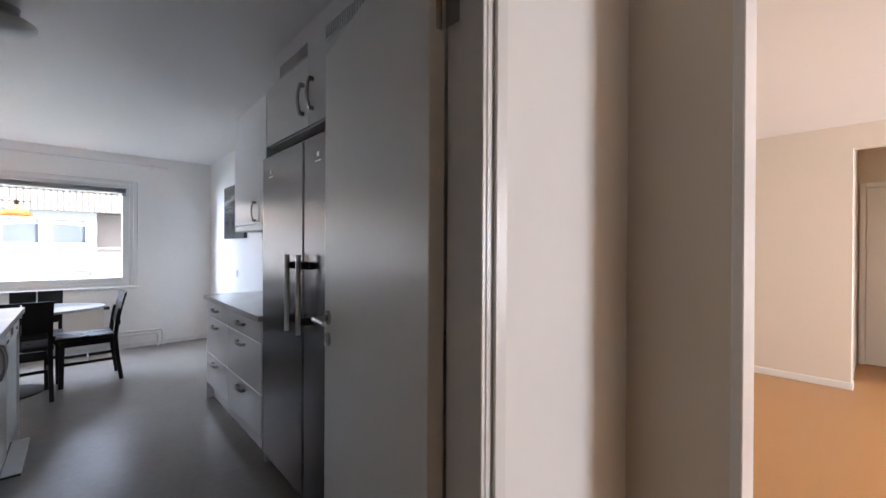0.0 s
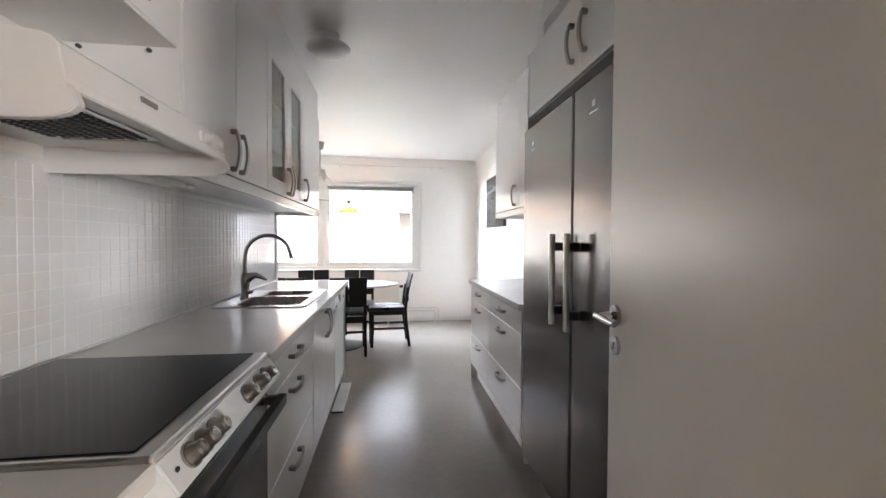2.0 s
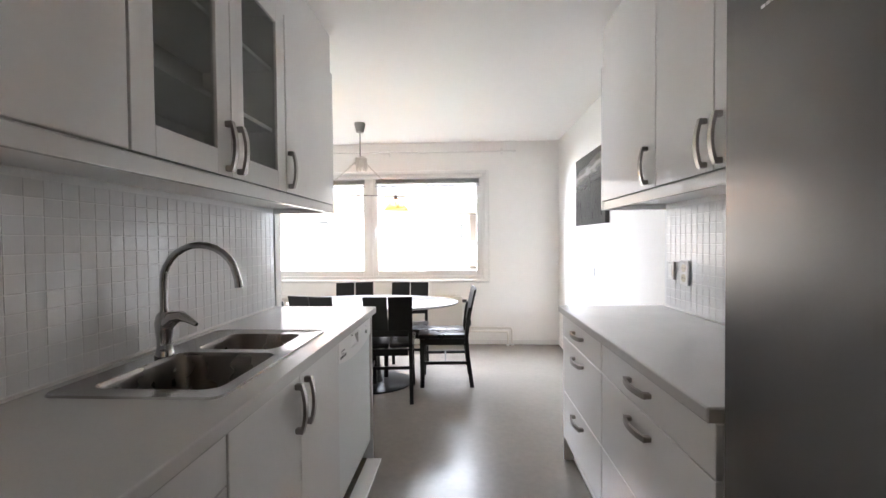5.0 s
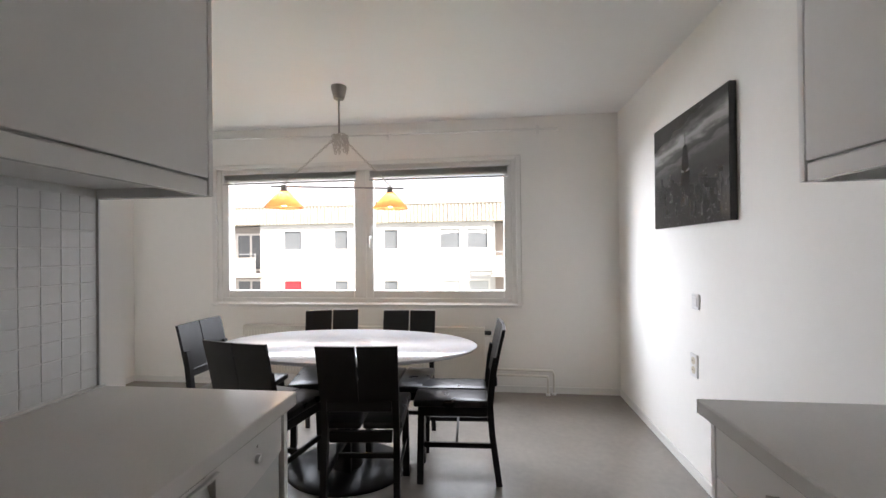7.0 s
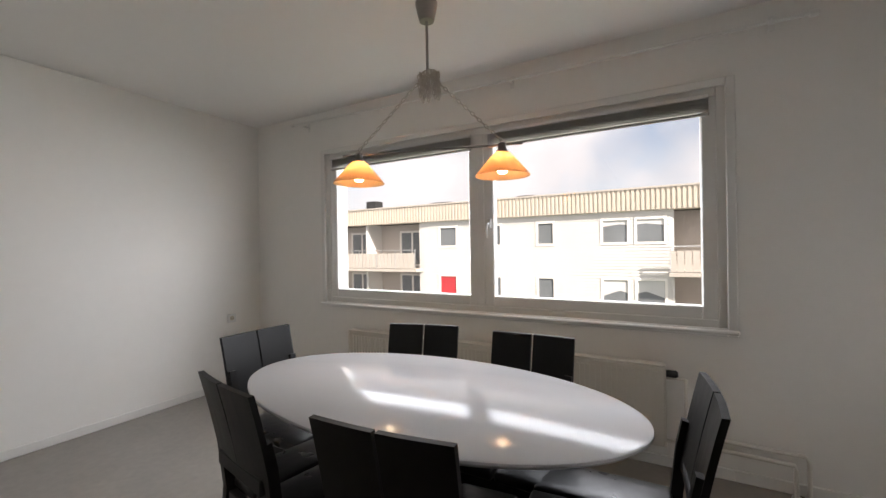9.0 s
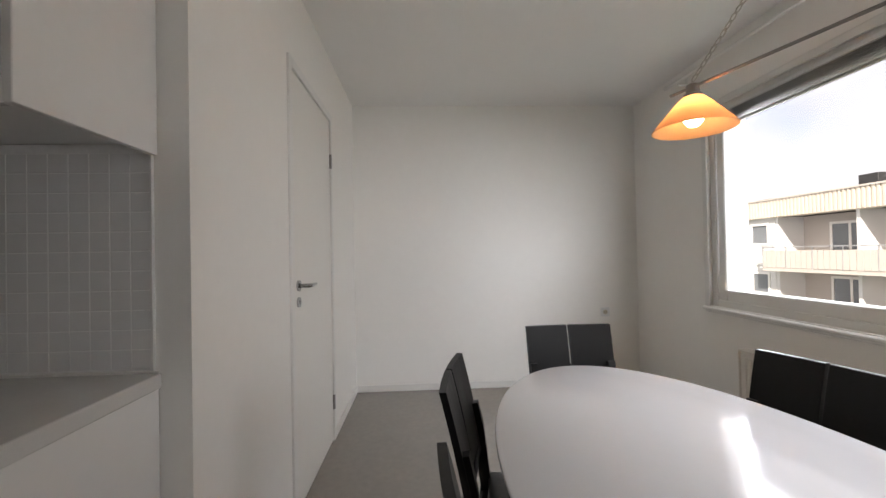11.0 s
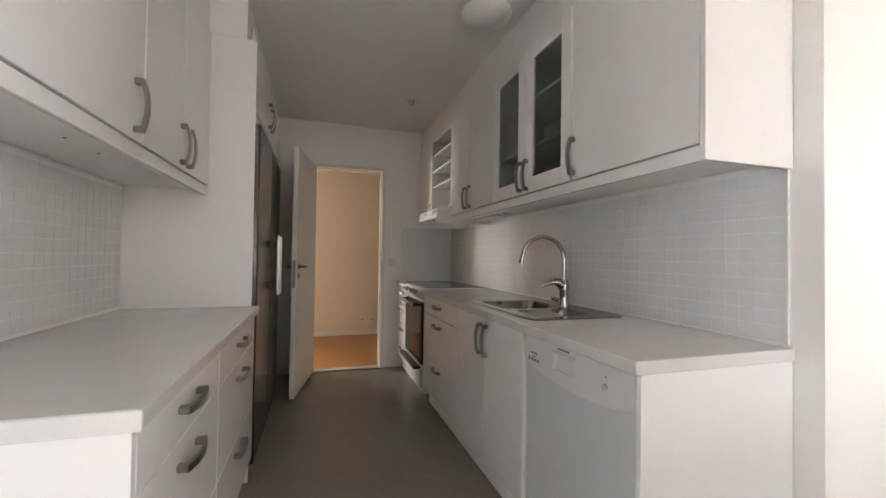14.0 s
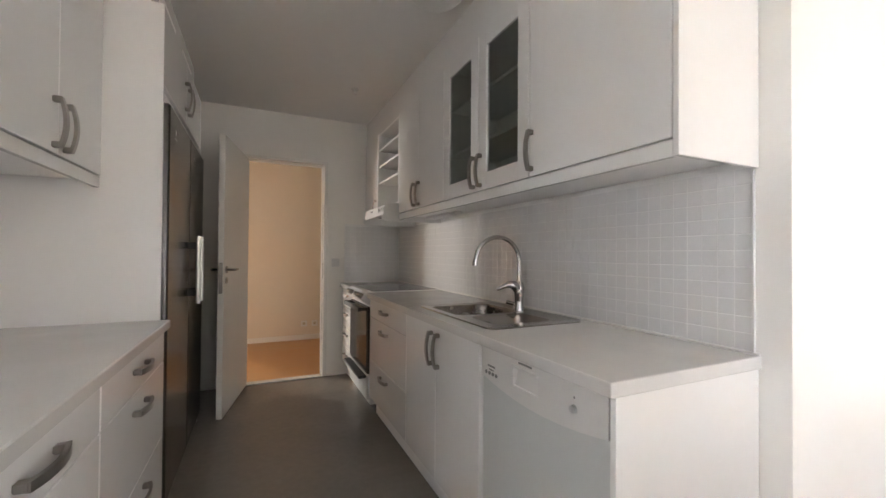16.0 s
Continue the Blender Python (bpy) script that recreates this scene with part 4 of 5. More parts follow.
for y0, y1 in ((0.86, 1.20), (1.42, 1.80)):
    v = thing("vent_grille", (1.774, (y0 + y1) / 2, 2.33), "narrow white slotted vent grille above the cabinets", "vent", "vents above refrigerators")
    # grey strip behind the slats, coloured as the shade in open slots
    block("backing", PLASTG, v, (1.7725, 1.7745, y0, y1, 2.33, 2.395), 0)
    n = int((y1 - y0) / 0.022)
    for k in range(n + 1):
        y = y0 + (y1 - y0 - 0.010) * k / n
        block("slat", PLASTW, v, (1.7675, 1.7724, y, y + 0.010, 2.332, 2.393), 0)
    for z in (2.326, 2.393):
        block("frame_bar", PLASTW, v, (1.766, 1.7724, y0 - 0.005, y1 + 0.005, z, z + 0.006), 0.001)

# upper cabinets on the refrigerator side
XR = 1.935
wall_cabinet(2.292, XR, 1.924, 2.70, [(1.924, 2.312, 2.272), (2.312, 2.70, 2.352)], "white two-door wall cabinet beside the refrigerators", face=-1)
wall_cabinet(2.292, XR, 2.702, 3.340, [(2.702, 3.340, 2.772)], "white single-door wall cabinet over the worktop", face=-1, hz=1.605)
tagged(block("end_panel", CAB, None, (XR, 2.292, 3.3415, 3.360, 1.455, 2.275), 0.0015), "white end panel of the wall cabinets", "end panel")
tagged(block("valance", CAB, None, (XR + 0.004, XR + 0.024, 1.924, 3.340, 1.455, 1.4995), 0.002), "white light valance under the wall cabinets", "valance")
tagged(block("cabinet_bottom", CARC, None, (XR + 0.0245, 2.292, 1.924, 3.340, 1.484, 1.5005), 0.001), "white underside board below the wall cabinets", "board")
tagged(block("soffit", CAB, None, (XR + 0.012, 2.293, 1.9205, 3.36, 2.2765, H - 0.001), 0.001), "white filler between wall cabinets and ceiling", "soffit")

for y in (2.62, 2.80):
    block("screw_cap", DARKIN, bpy.data.objects["cabinet_bottom.001"], (2.08, 2.088, y, y + 0.008, 1.482, 1.4845), 0.001)


# ---- dining nook ----
table = thing("dining_table", (0.295, 4.575, 0), "oval white lacquered dining table on a black pedestal", "table")
part("tabletop", lathe(bmesh.new(), [(0, 0), (0.955, 0.0), (0.985, 0.008), (1.0, 0.018), (0.998, 0.024), (0.985, 0.027), (0, 0.027)], (0.295, 4.575, 0.715), 96, "z", (0.785, 0.425)), TABLE, table, "glossy white oval top", True)
part("pedestal", lathe(bmesh.new(), [(0, 0), (0.09, 0.0), (0.075, 0.05), (0.062, 0.2), (0.062, 0.5), (0.09, 0.66), (0.16, 0.696), (0, 0.697)], (0.295, 4.575, 0.0175), 32, "z"), BASEB, table, "black turned column", True)
part("base_plate", lathe(bmesh.new(), [(0, 0), (1.0, 0.0), (1.0, 0.006), (0.96, 0.012), (0.3, 0.017), (0, 0.017)], (0.295, 4.575, 0.0), 64, "z", (0.36, 0.30)), BASEB, table, "flat black metal foot", True)


def dining_chair():
    """Faces +y from its own origin: leather seat in two strips, slit back, tapered legs."""
    c = thing("dining_chair", (0, 0, 0), "black wooden dining chair with a leather seat", "chair", "chairs round the table")
    for s in (-1, 1):
        bm = bmesh.new()
        tube(bm, [(s * 0.165, 0.165, 0.425), (s * 0.17, 0.175, 0.0)], 0, flat=(0.036, 0.036))
        part("leg", bm, BLACKW, c)
        bm = bmesh.new()
        tube(bm, [(s * 0.178, -0.262, 0.0), (s * 0.175, -0.225, 0.28), (s * 0.173, -0.215, 0.44), (s * 0.172, -0.235, 0.62), (s * 0.172, -0.252, 0.70)], 0, flat=(0.034, 0.030))
        part("leg", bm, BLACKW, c)
        part("stretcher", tube(bmesh.new(), [(s * 0.170, 0.165, 0.215), (s * 0.174, -0.225, 0.215)], 0, flat=(0.014, 0.026)), BLACKW, c)
        bm = box(bmesh.new(), min(s * 0.004, s * 0.198), max(s * 0.004, s * 0.198), -0.205, 0.208, 0.430, 0.466, 0.011, 3)
        bmesh.ops.subdivide_edges(bm, edges=[e for e in bm.edges if e.calc_length() > 0.15], cuts=3, use_grid_fill=True)
        for v in bm.verts:
            v.co.z += 0.007 * math.cos(v.co.y * 7.2) * math.cos((v.co.x - s * 0.1) * 14) if v.co.z > 0.45 else 0
        part("seat_cushion", bm, LEATHER, c, "creased black leather pad", True)
        bm = bmesh.new()
        rows = []
        for k in range(9):
            z = 0.553 + 0.302 * k / 8
            y = -0.222 - 0.052 * (k / 8) - 0.012 * (k / 8) ** 2
            x0, x1 = (0.0048 if k > 3 else 0.0015), 0.188 + 0.004 * (k / 8)
            n = 5
            rows.append([(s * (x0 + (x1 - x0) * i / n), y - 0.012 * math.cos((i / n) * 1.5), z) for i in range(n + 1)])
        fr = [[bm.verts.new(p) for p in r] for r in rows]
        bk = [[bm.verts.new((p[0], p[1] - 0.018, p[2])) for p in r] for r in rows]
        for g in (fr, bk):
            for r0, r1 in zip(g, g[1:]):
                for i in range(5):
                    bm.faces.new((r0[i], r0[i + 1], r1[i + 1], r1[i]))
        bmesh.ops.bridge_loops(bm, edges=[e for e in bm.edges if e.is_boundary])
        part("backrest", bm, BLACKW, c, "curved half of the slit back", True)
    for y0, y1 in ((0.148, 0.182), (-0.228, -0.200)):
        part("apron", box(bmesh.new(), -0.152, 0.152, y0, y1, 0.375, 0.428, 0.003), BLACKW, c)
    for s in (-1, 1):
        part("side_rail", box(bmesh.new(), s * 0.172 - 0.012, s * 0.172 + 0.012, -0.20, 0.15, 0.375, 0.428, 0.003), BLACKW, c)
    part("back_rail", box(bmesh.new(), -0.155, 0.155, -0.258, -0.232, 0.535, 0.585, 0.004), BLACKW, c)
    part("stretcher", tube(bmesh.new(), [(-0.170, -0.03, 0.215), (0.170, -0.03, 0.215)], 0, flat=(0.014, 0.026)), BLACKW, c)
    return c


chair = dining_chair()
chair.matrix_basis = pose(0.512, 4.335, 0, 0, 0, 5)
for x, y, turn in ((-0.035, 4.365, -11.3), (-0.425, 4.645, -90), (0.045, 4.848, 193), (0.567, 4.846, 180), (0.925, 4.630, 93)):
    copy_thing(chair, pose(x, y, 0, 0, 0, turn))

# pendant over the table
pend = thing("pendant_lamp", (0.075, 5.01, 2.5), "twin amber glass pendant hanging from a bar", "lamp")
PX, PY = 0.075, 5.055
part("ceiling_cup", lathe(bmesh.new(), [(0, 0), (0.036, 0.0), (0.040, 0.01), (0.055, 0.075), (0.056, 0.092), (0, 0.092)], (PX, PY, 2.4075), 28), NICKEL, pend, "brushed nickel ceiling cup", True)
part("stem", tube(bmesh.new(), [(PX, PY, 2.42), (PX, PY, 2.16)], 0.007, 10), NICKEL, pend, smooth=True)


def chain(pts, step=0.024, r=0.0022):
    """Oval links along a polyline, each turned a quarter from the last."""
    bm = bmesh.new()
    pts = [Vector(p) for p in pts]
    turn = 0
    for a, b in zip(pts, pts[1:]):
        d = (b - a)
        n = max(1, round(d.length / step))
        d.normalize()
        s1 = d.cross(Vector((0, 1, 0.31))).normalized()
        s2 = d.cross(s1)
        for k in range(n):
            c = a + (b - a) * (k + 0.5) / n
            side = s1 if turn % 2 else s2
            turn += 1
            tube(bm, [c + d * math.cos(2 * math.pi * j / 8) * step * 0.62 + side * math.sin(2 * math.pi * j / 8) * step * 0.30 for j in range(9)], r, 5)
    return bm


BZ, LAMPS = 1.765, ((-0.305, 4.965), (0.420, 5.180))
for x, y in LAMPS:
    part("chain", chain([(PX, PY, 2.15), (PX + (x - PX) * 0.45, PY + (y - PY) * 0.45, 1.985), (x, y, BZ + 0.02)], 0.024, 0.0025), CHAIN, pend, "thin metal link chain")
random.seed(4)
pts = [(PX, PY, 2.165)]
for k in range(9):
    a = 2 * math.pi * k / 9
    cx, cy, foot = PX + 0.048 * math.cos(a), PY + 0.036 * math.sin(a), random.uniform(2.005, 2.06)
    pts += [(cx, cy, 2.145), (cx + 0.006, cy, foot + 0.02), (cx + 0.014, cy, foot), (cx + 0.02, cy, foot + 0.02), (cx + 0.014, cy, 2.14)]
part("chain_bundle", chain(pts, 0.022, 0.0024), CHAIN, pend, "gathered loops of spare chain")
part("bar", tube(bmesh.new(), [(-0.391, 4.9395, BZ), (0.516, 5.2085, BZ)], 0.0055, 8), NICKEL, pend, "slim nickel cross bar", True)
for x, y in LAMPS:
    sh = part("shade", lathe(bmesh.new(), [(0.030, 0.118), (0.034, 0.116), (0.060, 0.090), (0.133, 0.004), (0.134, 0.0), (0.131, 0.0), (0.057, 0.087), (0.030, 0.112)], (x, y, 1.612), 40), AMBER, pend, "amber glass cone shade", True)
    part("socket", lathe(bmesh.new(), [(0, 0), (0.030, 0.0), (0.030, 0.02), (0.022, 0.024), (0.020, 0.055), (0.010, 0.060), (0, 0.06)], (x, y, 1.717), 20), NICKEL, sh, "ribbed metal lamp holder", True)
    part("bulb", lathe(bmesh.new(), [(0, 0), (0.018, 0.004), (0.030, 0.020), (0.033, 0.036), (0.028, 0.055), (0.016, 0.075), (0.013, 0.092), (0, 0.092)], (x, y, 1.622), 20), BULB, sh, "lit globe bulb", True)

# ceiling lamp and detector
cl = thing("ceiling_lamp", (0.60, 2.295, 2.5), "white mushroom ceiling lamp, unlit", "lamp")
part("mount", lathe(bmesh.new(), [(0, 0), (0.062, 0), (0.066, 0.01), (0.066, 0.06), (0.070, 0.066), (0, 0.066)], (0.60, 2.295, 2.4335), 28), PLASTW, cl, "white cylindrical mount", True)
part("shade", lathe(bmesh.new(), [(0, 0), (0.06, 0.004), (0.105, 0.018), (0.128, 0.040), (0.130, 0.052), (0.115, 0.062), (0.07, 0.070), (0, 0.070)], (0.60, 2.295, 2.372), 36), PLASTW, cl, "domed white shade", True)
det = thing("ceiling_hook", (0.66, 0.84, 2.5), "small white ceiling hook plate", "ceiling fitting")
part("plate", lathe(bmesh.new(), [(0, 0), (0.012, 0.0), (0.016, 0.01), (0.018, 0.03), (0.03, 0.034), (0.03, 0.04), (0, 0.04)], (0.66, 0.84, 2.4595), 16), PLASTW, det, smooth=True)

# picture on the wall
pic = thing("picture", (2.28, 4.65, 1.42), "dark black-and-white city skyline canvas print", "picture")
X = 2.262
block("canvas", PRINTD, pic, (X, 2.2945, 4.232, 5.072, 1.420, 2.066), 0.002, "dark frameless canvas")
random.seed(11)


def sheet(name, polys, x, material):
    bm = bmesh.new()
    for p in polys:
        bm.faces.new([bm.verts.new((x, y, z)) for y, z in p])
    return part(name, bm, material, pic)


def dusk_sky_print():
    """A printed dusk sky: bands of grey by height, drawn out along the picture and broken by noise."""
    m = bpy.data.materials.new("photo_print_sky")
    m.use_nodes = True
    n, l = m.node_tree.nodes, m.node_tree.links
    b = n["Principled BSDF"]
    b.inputs["Roughness"].default_value = 0.12
    co, mp, no, sep = n.new("ShaderNodeTexCoord"), n.new("ShaderNodeMapping"), n.new("ShaderNodeTexNoise"), n.new("ShaderNodeSeparateXYZ")
    mp.inputs["Scale"].default_value = (1, 2.2, 9)
    no.inputs["Scale"].default_value, no.inputs["Detail"].default_value = 2.6, 6
    l.new(co.outputs["Object"], mp.inputs[0])
    l.new(mp.outputs[0], no.inputs["Vector"])
    l.new(co.outputs["Object"], sep.inputs[0])
    warp, lean, ramp = n.new("ShaderNodeMath"), n.new("ShaderNodeMath"), n.new("ShaderNodeValToRGB")
    warp.operation, warp.inputs[1].default_value = "MULTIPLY_ADD", 0.13
    lean.operation, lean.inputs[1].default_value = "MULTIPLY_ADD", 0.10
    l.new(no.outputs[0], warp.inputs[0])
    l.new(sep.outputs["Z"], warp.inputs[2])
    l.new(sep.outputs["Y"], lean.inputs[0])
    l.new(warp.outputs[0], lean.inputs[2])
    l.new(lean.outputs[0], ramp.inputs[0])
    stops = ((0.30, 0.05), (0.42, 0.085), (0.455, 0.16), (0.475, 0.07), (0.505, 0.10), (0.535, 0.34), (0.56, 0.40), (0.59, 0.16), (0.625, 0.06), (0.70, 0.035))
    e = ramp.color_ramp.elements
    for k, (at, grey) in enumerate(stops):
        el = e[k] if k < 2 else e.new(at)
        el.position, el.color = at, (grey, grey * 0.96, grey * 0.92, 1)
    l.new(ramp.outputs[0], b.inputs["Base Color"])
    return m


sheet("dusk_sky", [[(4.236, 1.64), (5.068, 1.64), (5.068, 2.062), (4.236, 2.062)]], X - 0.0006, dusk_sky_print())
# far and near rows of roofs
for lift, step, mat_k, depth in ((0.055, 26, PRINTM, 0.0012), (0.0, 18, PRINTD, 0.0016)):
    outline = [(4.236, 1.422)]
    for k in range(step):
        h = 1.655 + lift + 0.03 * math.sin(k * 1.7 + lift * 40) + random.uniform(-0.035, 0.03)
        outline += [(4.236 + 0.832 * k / step, h), (4.236 + 0.832 * (k + 1) / step, h)]
    sheet("skyline", [outline + [(5.068, 1.422)]], X - depth, mat_k)
TY = 4.65
sheet("tall_tower", [[(TY - 0.050, 1.422), (TY + 0.050, 1.422), (TY + 0.050, 1.735), (TY - 0.050, 1.735)], [(TY - 0.040, 1.735), (TY + 0.040, 1.735), (TY + 0.036, 1.80), (TY - 0.036, 1.80)], [(TY - 0.034, 1.80), (TY + 0.034, 1.80), (TY + 0.018, 1.875), (TY - 0.018, 1.875)], [(TY - 0.003, 1.875), (TY + 0.003, 1.875), (TY + 0.002, 1.945), (TY - 0.002, 1.945)]], X - 0.0020, PRINTD)
polys = [[(TY - 0.048, 1.728), (TY - 0.014, 1.722), (TY - 0.012, 1.732), (TY - 0.046, 1.742)], [(TY + 0.014, 1.722), (TY + 0.048, 1.728), (TY + 0.046, 1.742), (TY + 0.012, 1.732)]]
for k in range(150):
    y, z = random.uniform(4.25, 5.05), 1.43 + 0.27 * random.random() ** 1.8
    w, h = random.uniform(0.002, 0.014), random.uniform(0.0015, 0.004)
    polys.append([(y, z), (y + w, z), (y + w, z + h), (y, z + h)])
tagged(sheet("window_lights", polys, X - 0.0026, PRINTL), kind="stuff")
polys = []
for k in range(46):
    y, z = random.uniform(4.25, 5.03), random.uniform(1.44, 1.62)
    w, h = random.uniform(0.008, 0.024), random.uniform(0.02, 0.09)
    polys.append([(y, z), (y + w, z), (y + w, z + h), (y, z + h)])
tagged(sheet("lit_facades", polys, X - 0.0023, PRINTM), kind="stuff")


# switches and sockets
def plate(name, at, out, w, h, label, kind, holes=0):
    """A wall plate; out is the axis it faces along."""
    t = thing(name, at, label, kind, "wall plates")
    o = Vector(out)
    s = Vector((abs(o.y), abs(o.x), 0))
    a, b = Vector(at) - s * w / 2, Vector(at) + s * w / 2 + o * 0.009
    block("plate", PLASTW, t, (min(a.x, b.x), max(a.x, b.x), min(a.y, b.y), max(a.y, b.y), at[2] - h / 2, at[2] + h / 2), 0.003)
    if holes:
        for k in range(holes):
            z = at[2] + (k - (holes - 1) / 2) * 0.052
            c = Vector((at[0], at[1], z)) + o * 0.0088
            part("outlet", tube(bmesh.new(), [c, c + o * 0.0015], 0.021, 18), IVORY, t, "yellowed socket insert")
            for q in (-1, 1):
                d = c + s * q * 0.009 + o * 0.0014
                part("pin_hole", tube(bmesh.new(), [d, d + o * 0.0006], 0.003, 8), PLASTD, t)
    else:
        a, b = Vector(at) - s * w * 0.32 + o * 0.0088, Vector(at) + s * w * 0.32 + o * 0.013
        block("rocker", PLASTW, t, (min(a.x, b.x), max(a.x, b.x), min(a.y, b.y), max(a.y, b.y), at[2] - h * 0.32, at[2] + h * 0.32), 0.003)
    return t


plate("light_switch", (2.2945, 4.615, 0.995), (-1, 0, 0), 0.075, 0.085, "white rocker switch under the picture", "switch")
plate("power_socket", (2.2945, 4.64, 0.635), (-1, 0, 0), 0.075, 0.13, "white double power socket low on the wall", "socket", 2)
plate("power_socket", (2.283, 3.12, 1.108), (-1, 0, 0), 0.075, 0.13, "white double power socket on the tiles", "socket", 2)
plate("light_switch", (2.283, 3.25, 1.112), (-1, 0, 0), 0.06, 0.10, "narrow white switch on the tiles", "switch")
plate("power_socket", (-2.4495, 5.62, 0.64), (1, 0, 0), 0.08, 0.08, "white power socket low in the nook", "socket", 1)
plate("power_socket", (0.62, -1.7995, 0.22), (0, 1, 0), 0.08, 0.08, "white power socket above the hall skirting", "socket", 1)
plate("power_socket", (0.76, -1.7995, 0.22), (0, 1, 0), 0.08, 0.08, "white power socket above the hall skirting", "socket", 1)
plate("light_switch", (0.655, 0.0005, 1.10), (0, 1, 0), 0.075, 0.08, "white switch beside the kitchen doorway", "switch")

# ---- outside ----
GZ = -6.6
solid("ground", [(-400, 400, 6.6, 900, GZ - 0.2, GZ)], GRASS, "mown lawn between the apartment blocks", "ground")
solid("pavement", [(-60, 60, 12.0, 15.0, GZ, GZ + 0.02)], ASPH, "asphalt path between the blocks", "pavement")
FY = 23.5
house = thing("apartment_building", (-6, FY, GZ), "white three-storey apartment block with balconies", "building")
# openings: x0, x1, kind
BAYS = ((-20.0, -11.6), (1.30, 9.6))
single = [(-21.6, -20.45), (-10.36, -9.23), (-7.42, -6.56), (-4.61, -3.75), (-1.51, -0.36), (-0.05, 1.13), (11.2, 12.3), (16.5, 17.4), (20.0, 21.2), (-27.4, -26.5), (-24.6, -23.4), (-5.0 + 30.0, 26.2)]
levels = [1.38, -1.40, -4.18]
bm = bmesh.new()
# cladding as a wall sheet split round the openings, with horizontal ribs
spans = []
edges = [-34.0] + [v for b in BAYS for v in b] + [34.0]
for a, b in zip(edges[::2], edges[1::2]):
    spans.append((a, b))
for a, b in spans:
    holes = sorted(w for w in single if a <= w[0] and w[1] <= b)
    bands, z = [], GZ
    for lv in sorted(levels):
        bands.append((z, lv, False))
        bands.append((lv, lv + 1.12, True))
        z = lv + 1.12
    bands.append((z, 2.85, False))
    for z0, z1, cut in bands:
        if not cut:
            box(bm, a, b, FY, FY + 0.3, z0, z1)
        else:
            x = a
            for w in holes:
                box(bm, x, w[0], FY, FY + 0.3, z0, z1)
                x = w[1]
            box(bm, x, b, FY, FY + 0.3, z0, z1)
part("wall", bm, FACADE, house, "white cladding")
bm = bmesh.new()
for a, b in spans:
    holes = sorted(w for w in single if a <= w[0] and w[1] <= b)
    for k in range(56):
        z = -5.2 + k * 0.145
        x = a
        cut = any(lv - 0.1 < z < lv + 1.2 for lv in levels)
        for w in (holes if cut else []):
            box(bm, x, w[0] - 0.10, FY - 0.03, FY, z, z + 0.08)
            x = w[1] + 0.10
        box(bm, x, b, FY - 0.03, FY, z, z + 0.08)
part("cladding_rib", bm, FACADE, house)
for i, (x0, x1) in enumerate(single):
    for j, lv in enumerate(levels[:2]):
        w = part("window", ring(x0 - 0.06, x1 + 0.06, lv - 0.06, lv + 1.18, FY - 0.05, FY + 0.06, 0.11, 0), TRIM, house)
        block("pane", DARKPANE, w, (x0 + 0.05, x1 - 0.05, FY + 0.02, FY + 0.04, lv + 0.05, lv + 1.07), 0)
        if x0 == -10.36 and j == 1:
            block("blind", RED, w, (x0 + 0.06, x1 - 0.06, FY + 0.008, FY + 0.018, lv + 0.06, lv + 1.06), 0, "lowered red blind")
        if x0 in (-1.51, -0.05):
            bmc = bmesh.new()
            n = 14
            top = [bmc.verts.new((x0 + 0.06 + (x1 - x0 - 0.12) * k / n, FY + 0.012, lv + 1.06)) for k in range(n + 1)]
            drop = 0.30 if j == 0 else 0.85
            bot = [bmc.verts.new((x0 + 0.06 + (x1 - x0 - 0.12) * k / n, FY + 0.012, lv + 1.06 - drop * (0.55 + 0.45 * abs((k / n if x0 > -1 else 1 - k / n) - 0.3)) - 0.02 * (k % 2))) for k in range(n + 1)]
            for k in range(n):
                bmc.faces.new((top[k], top[k + 1], bot[k + 1], bot[k]))
            part("curtain", bmc, CURT, w, "pale draped curtain")
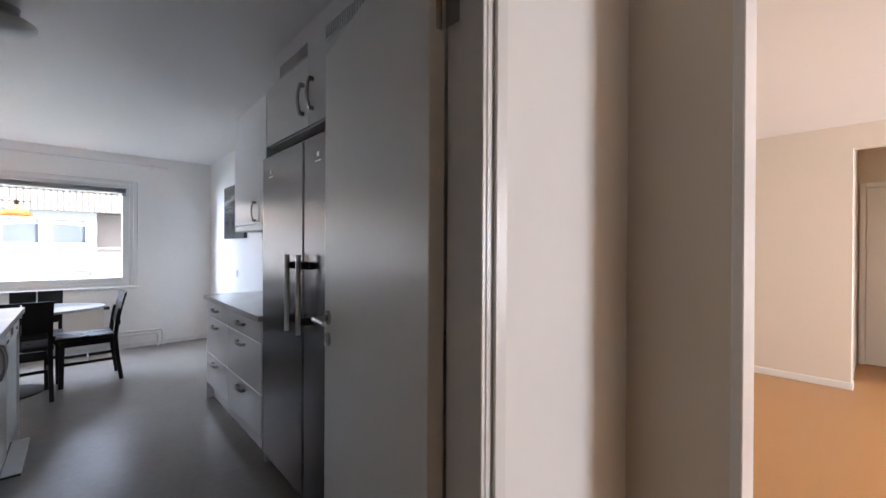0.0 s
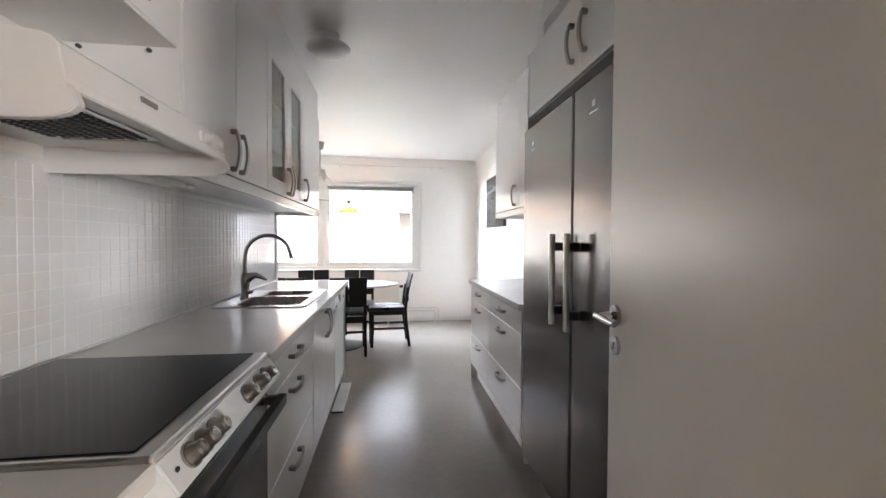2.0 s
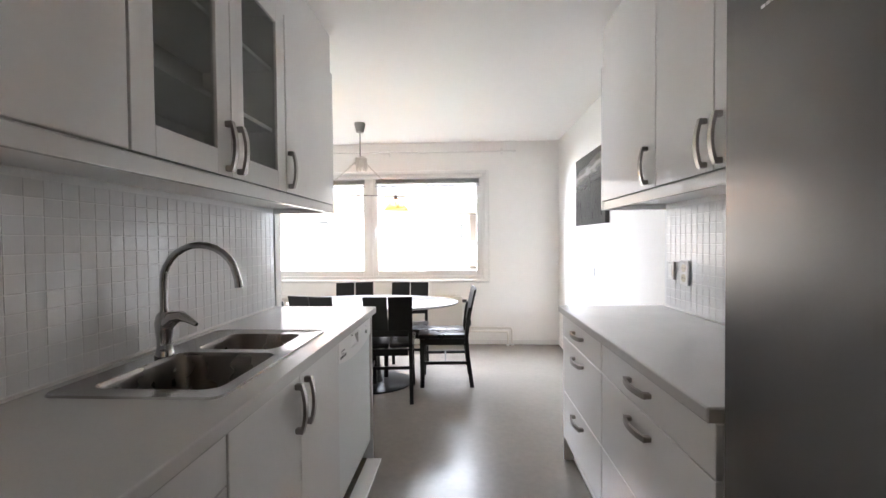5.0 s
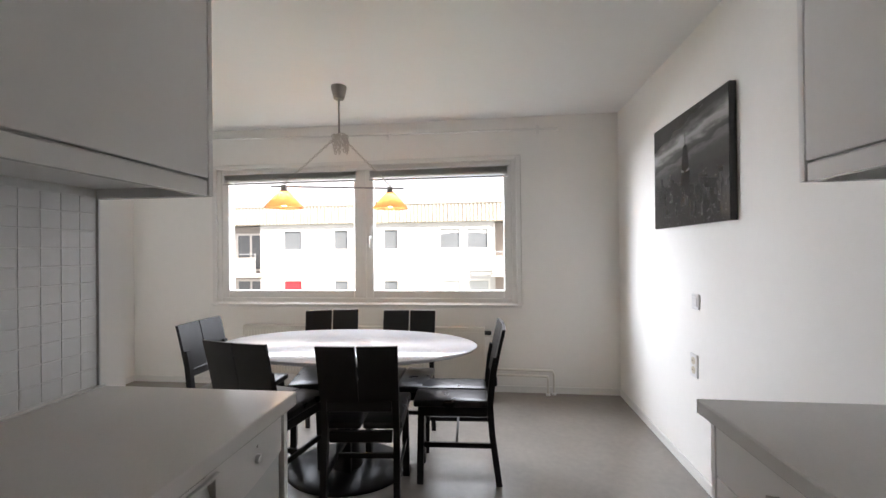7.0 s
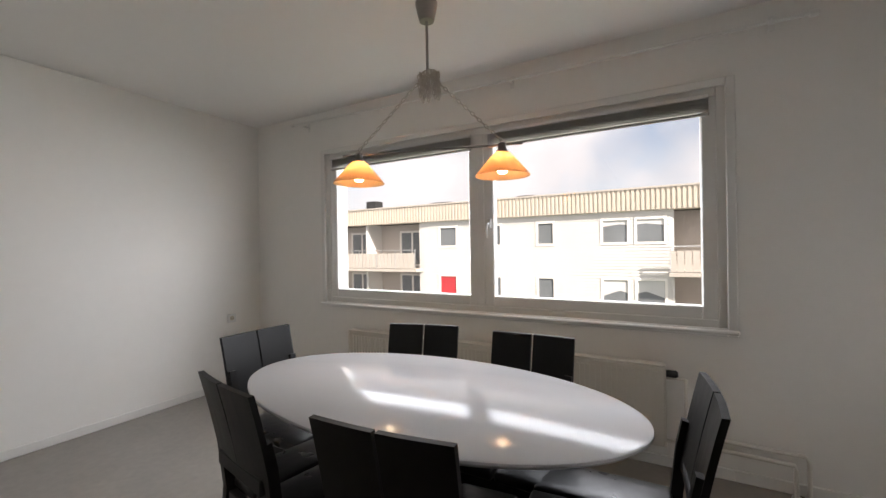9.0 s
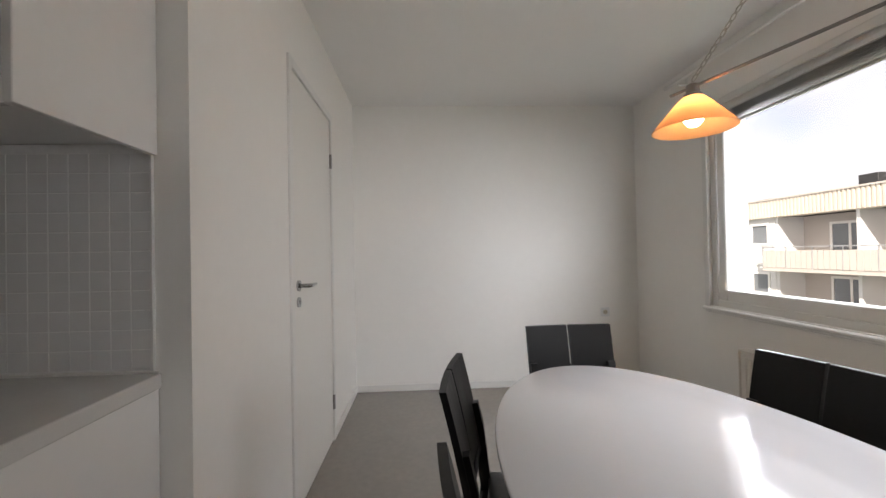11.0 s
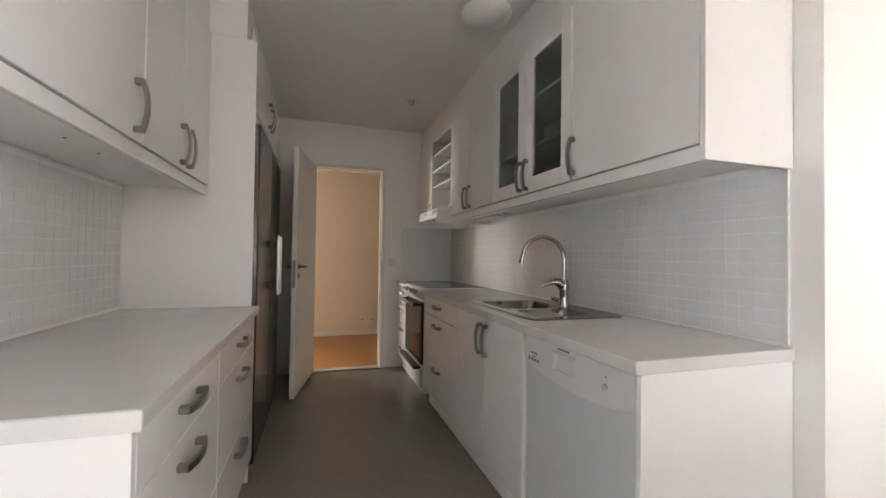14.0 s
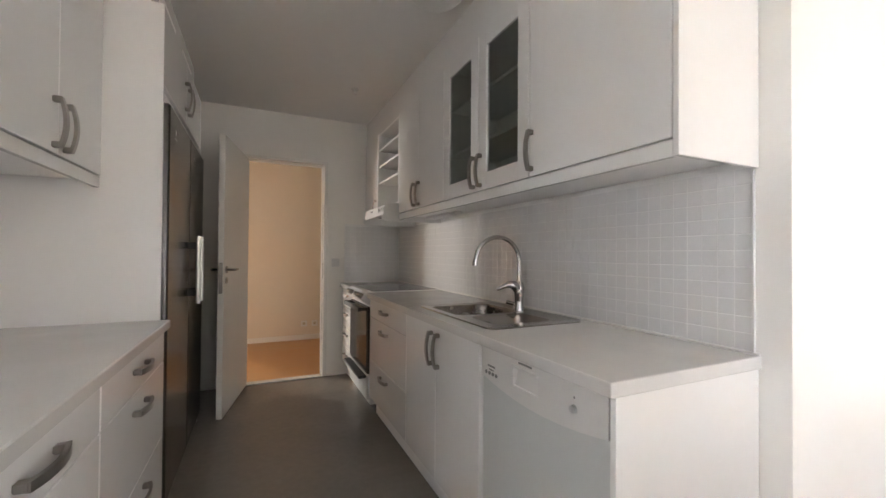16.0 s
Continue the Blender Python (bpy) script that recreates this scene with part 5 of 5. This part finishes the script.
# balcony bays
for x0, x1 in BAYS:
    mid = (x0 + x1) / 2
    bm = bmesh.new()
    box(bm, x0, x1, FY + 1.5, FY + 1.8, GZ, 2.85)
    part("bay_back_wall", bm, CONC, house)
    for x in (x0 - 0.0, mid - 0.08, x1 - 0.16):
        block("bay_side_wall", FACADE, house, (x, x + 0.16, FY + 0.02, FY + 1.5, GZ, 2.85), 0)
    for lv in (0.1, -2.68):
        bal = block("balcony", CONC, house, (x0 - 0.05, x1 + 0.05, FY - 0.75, FY + 1.5, lv - 0.18, lv), 0)
        bmr = bmesh.new()
        for k in range(30):
            xa = x0 - 0.03 + (x1 - x0 + 0.06) * k / 30
            box(bmr, xa, xa + (x1 - x0) / 30 - 0.03, FY - 0.77, FY - 0.74, lv + 0.02, lv + 0.92)
        part("balustrade_board", bmr, CONC, bal)
        part("rail", box(bmesh.new(), x0 - 0.05, x1 + 0.05, FY - 0.79, FY - 0.72, lv + 1.08, lv + 1.13), BAR, bal)
        for k in range(7):
            xa = x0 + (x1 - x0) * k / 6
            part("rail_post", box(bmesh.new(), xa - 0.02, xa + 0.02, FY - 0.775, FY - 0.735, lv, lv + 1.08), BAR, bal)
        for cx in (x0 + 2.6, mid + 2.6):
            w = part("balcony_door", ring(cx - 1.0, cx + 0.85, lv + 0.05, lv + 2.35, FY + 1.44, FY + 1.52, 0.12, 0), TRIM, house)
            for a, b in ((cx - 0.86, cx - 0.10), (cx + 0.02, cx + 0.72)):
                block("pane", DARKPANE, w, (a, b, FY + 1.47, FY + 1.49, lv + 0.2, lv + 2.22), 0)
            block("stile", TRIM, w, (cx - 0.1, cx + 0.02, FY + 1.45, FY + 1.5, lv + 0.17, lv + 2.23), 0)
# fascia of ribbed sheet and the flat roof
block("fascia", FASCIA, house, (-34.2, 34.2, FY - 0.22, FY + 0.4, 2.83, 3.84), 0)
bm = bmesh.new()
for k in range(342):
    x = -34.2 + k * 0.2
    box(bm, x, x + 0.10, FY - 0.265, FY - 0.22, 2.86, 3.80)
part("fascia_rib", bm, FASCIA, house, "ribbed beige sheet")
block("roof_edge", CONC, house, (-34.3, 34.3, FY - 0.30, FY + 0.5, 3.80, 3.88), 0)
block("roof", ASPH, house, (-34.0, 34.0, FY + 0.3, FY + 11.0, 3.55, 3.75), 0)
block("rear_wall", FACADE, house, (-34.0, 34.0, FY + 10.7, FY + 11.0, GZ, 3.55), 0)
for x in (-34.0, 33.7):
    block("gable_wall", FACADE, house, (x, x + 0.3, FY + 0.3, FY + 10.7, GZ, 3.55), 0)
for x, w, h in ((-17.9, 0.9, 0.75), (-16.2, 1.3, 0.25), (-12.4, 1.4, 0.30), (-24.0, 1.0, 0.3), (-6.5, 1.0, 0.3)):
    ch = block("chimney", PLASTD, house, (x, x + w, FY + 2.5, FY + 3.3, 3.75, 4.0 + h), 0.02, "dark roof vent box")

# ---- tiles ----
P, TT = 0.05, 0.0014


def tile_mesh():
    bm = box(bmesh.new(), -0.0, TT, -P / 2 + 0.0015, P / 2 - 0.0015, -P / 2 + 0.0015, P / 2 - 0.0015)
    bmesh.ops.bevel(bm, geom=[e for e in bm.edges if e.verts[0].co.x > 0.001 and e.verts[1].co.x > 0.001], offset=0.0006, segments=1, affect="EDGES")
    me = bpy.data.meshes.new("tile")
    bm.to_mesh(me)
    bm.free()
    me.materials.append(TILE)
    return me


tile_me = tile_mesh()


def tile_field(parent, at, facing, count, near, z0=0.911, rows=11):
    """A square of tiles: at is the first tile's foot on the wall, facing the wall's normal, count along it; those of near are objects of their own."""
    turn = {"+x": 0, "-x": 180, "+y": 90}[facing]
    rest = bmesh.new()
    for i in range(count):
        for j in range(rows):
            z = z0 + P * (j + 0.5)
            d = P * (i + 0.5)
            x, y = (at[0], at[1] + d) if facing != "+y" else (at[0] + d, at[1])
            m = pose(x, y, z, random.uniform(-0.15, 0.15), random.uniform(-0.15, 0.15), turn + random.uniform(-0.2, 0.2))
            if near[0] <= i < near[1]:
                t = new("tile", tile_me)
                t.parent = parent
                t.matrix_basis = m
            else:
                k = len(rest.verts)
                rest.from_mesh(tile_me)
                rest.verts.ensure_lookup_table()
                bmesh.ops.transform(rest, matrix=m, verts=rest.verts[k:])
    if len(rest.verts):
        tagged(part("tile_field", rest, TILE, parent), kind="stuff")
    else:
        rest.free()


def grout(name, dims, parent):
    return part(name, box(bmesh.new(), *dims), GROUT, parent)


random.seed(7)
grout("grout", (0.0005, 0.0035, 0.455, 3.30, 0.905, 1.482), wall_left)
grout("grout", (2.2915, 2.2945, 1.9225, 3.35, 0.905, 1.482), wall_right)
tile_field(wall_left, (0.0035, 0.005), "+x", 66, (12, 39), rows=11)
tile_field(wall_right, (2.2915, 1.93), "-x", 28, (0, 0), rows=11)
splash = bpy.data.objects["wall_south"]
grout("grout", (0.006, 0.57, 0.0005, 0.0035, 0.905, 1.482), splash)
tile_field(splash, (0.010, 0.0035), "+y", 11, (0, 0), rows=11)
tagged(block("tile_edge_trim", PLASTW, None, (0.0005, 0.011, 3.305, 3.3115, 0.905, 1.455), 0.001), "thin white edge strip of the tiles", "trim", kind="structure")
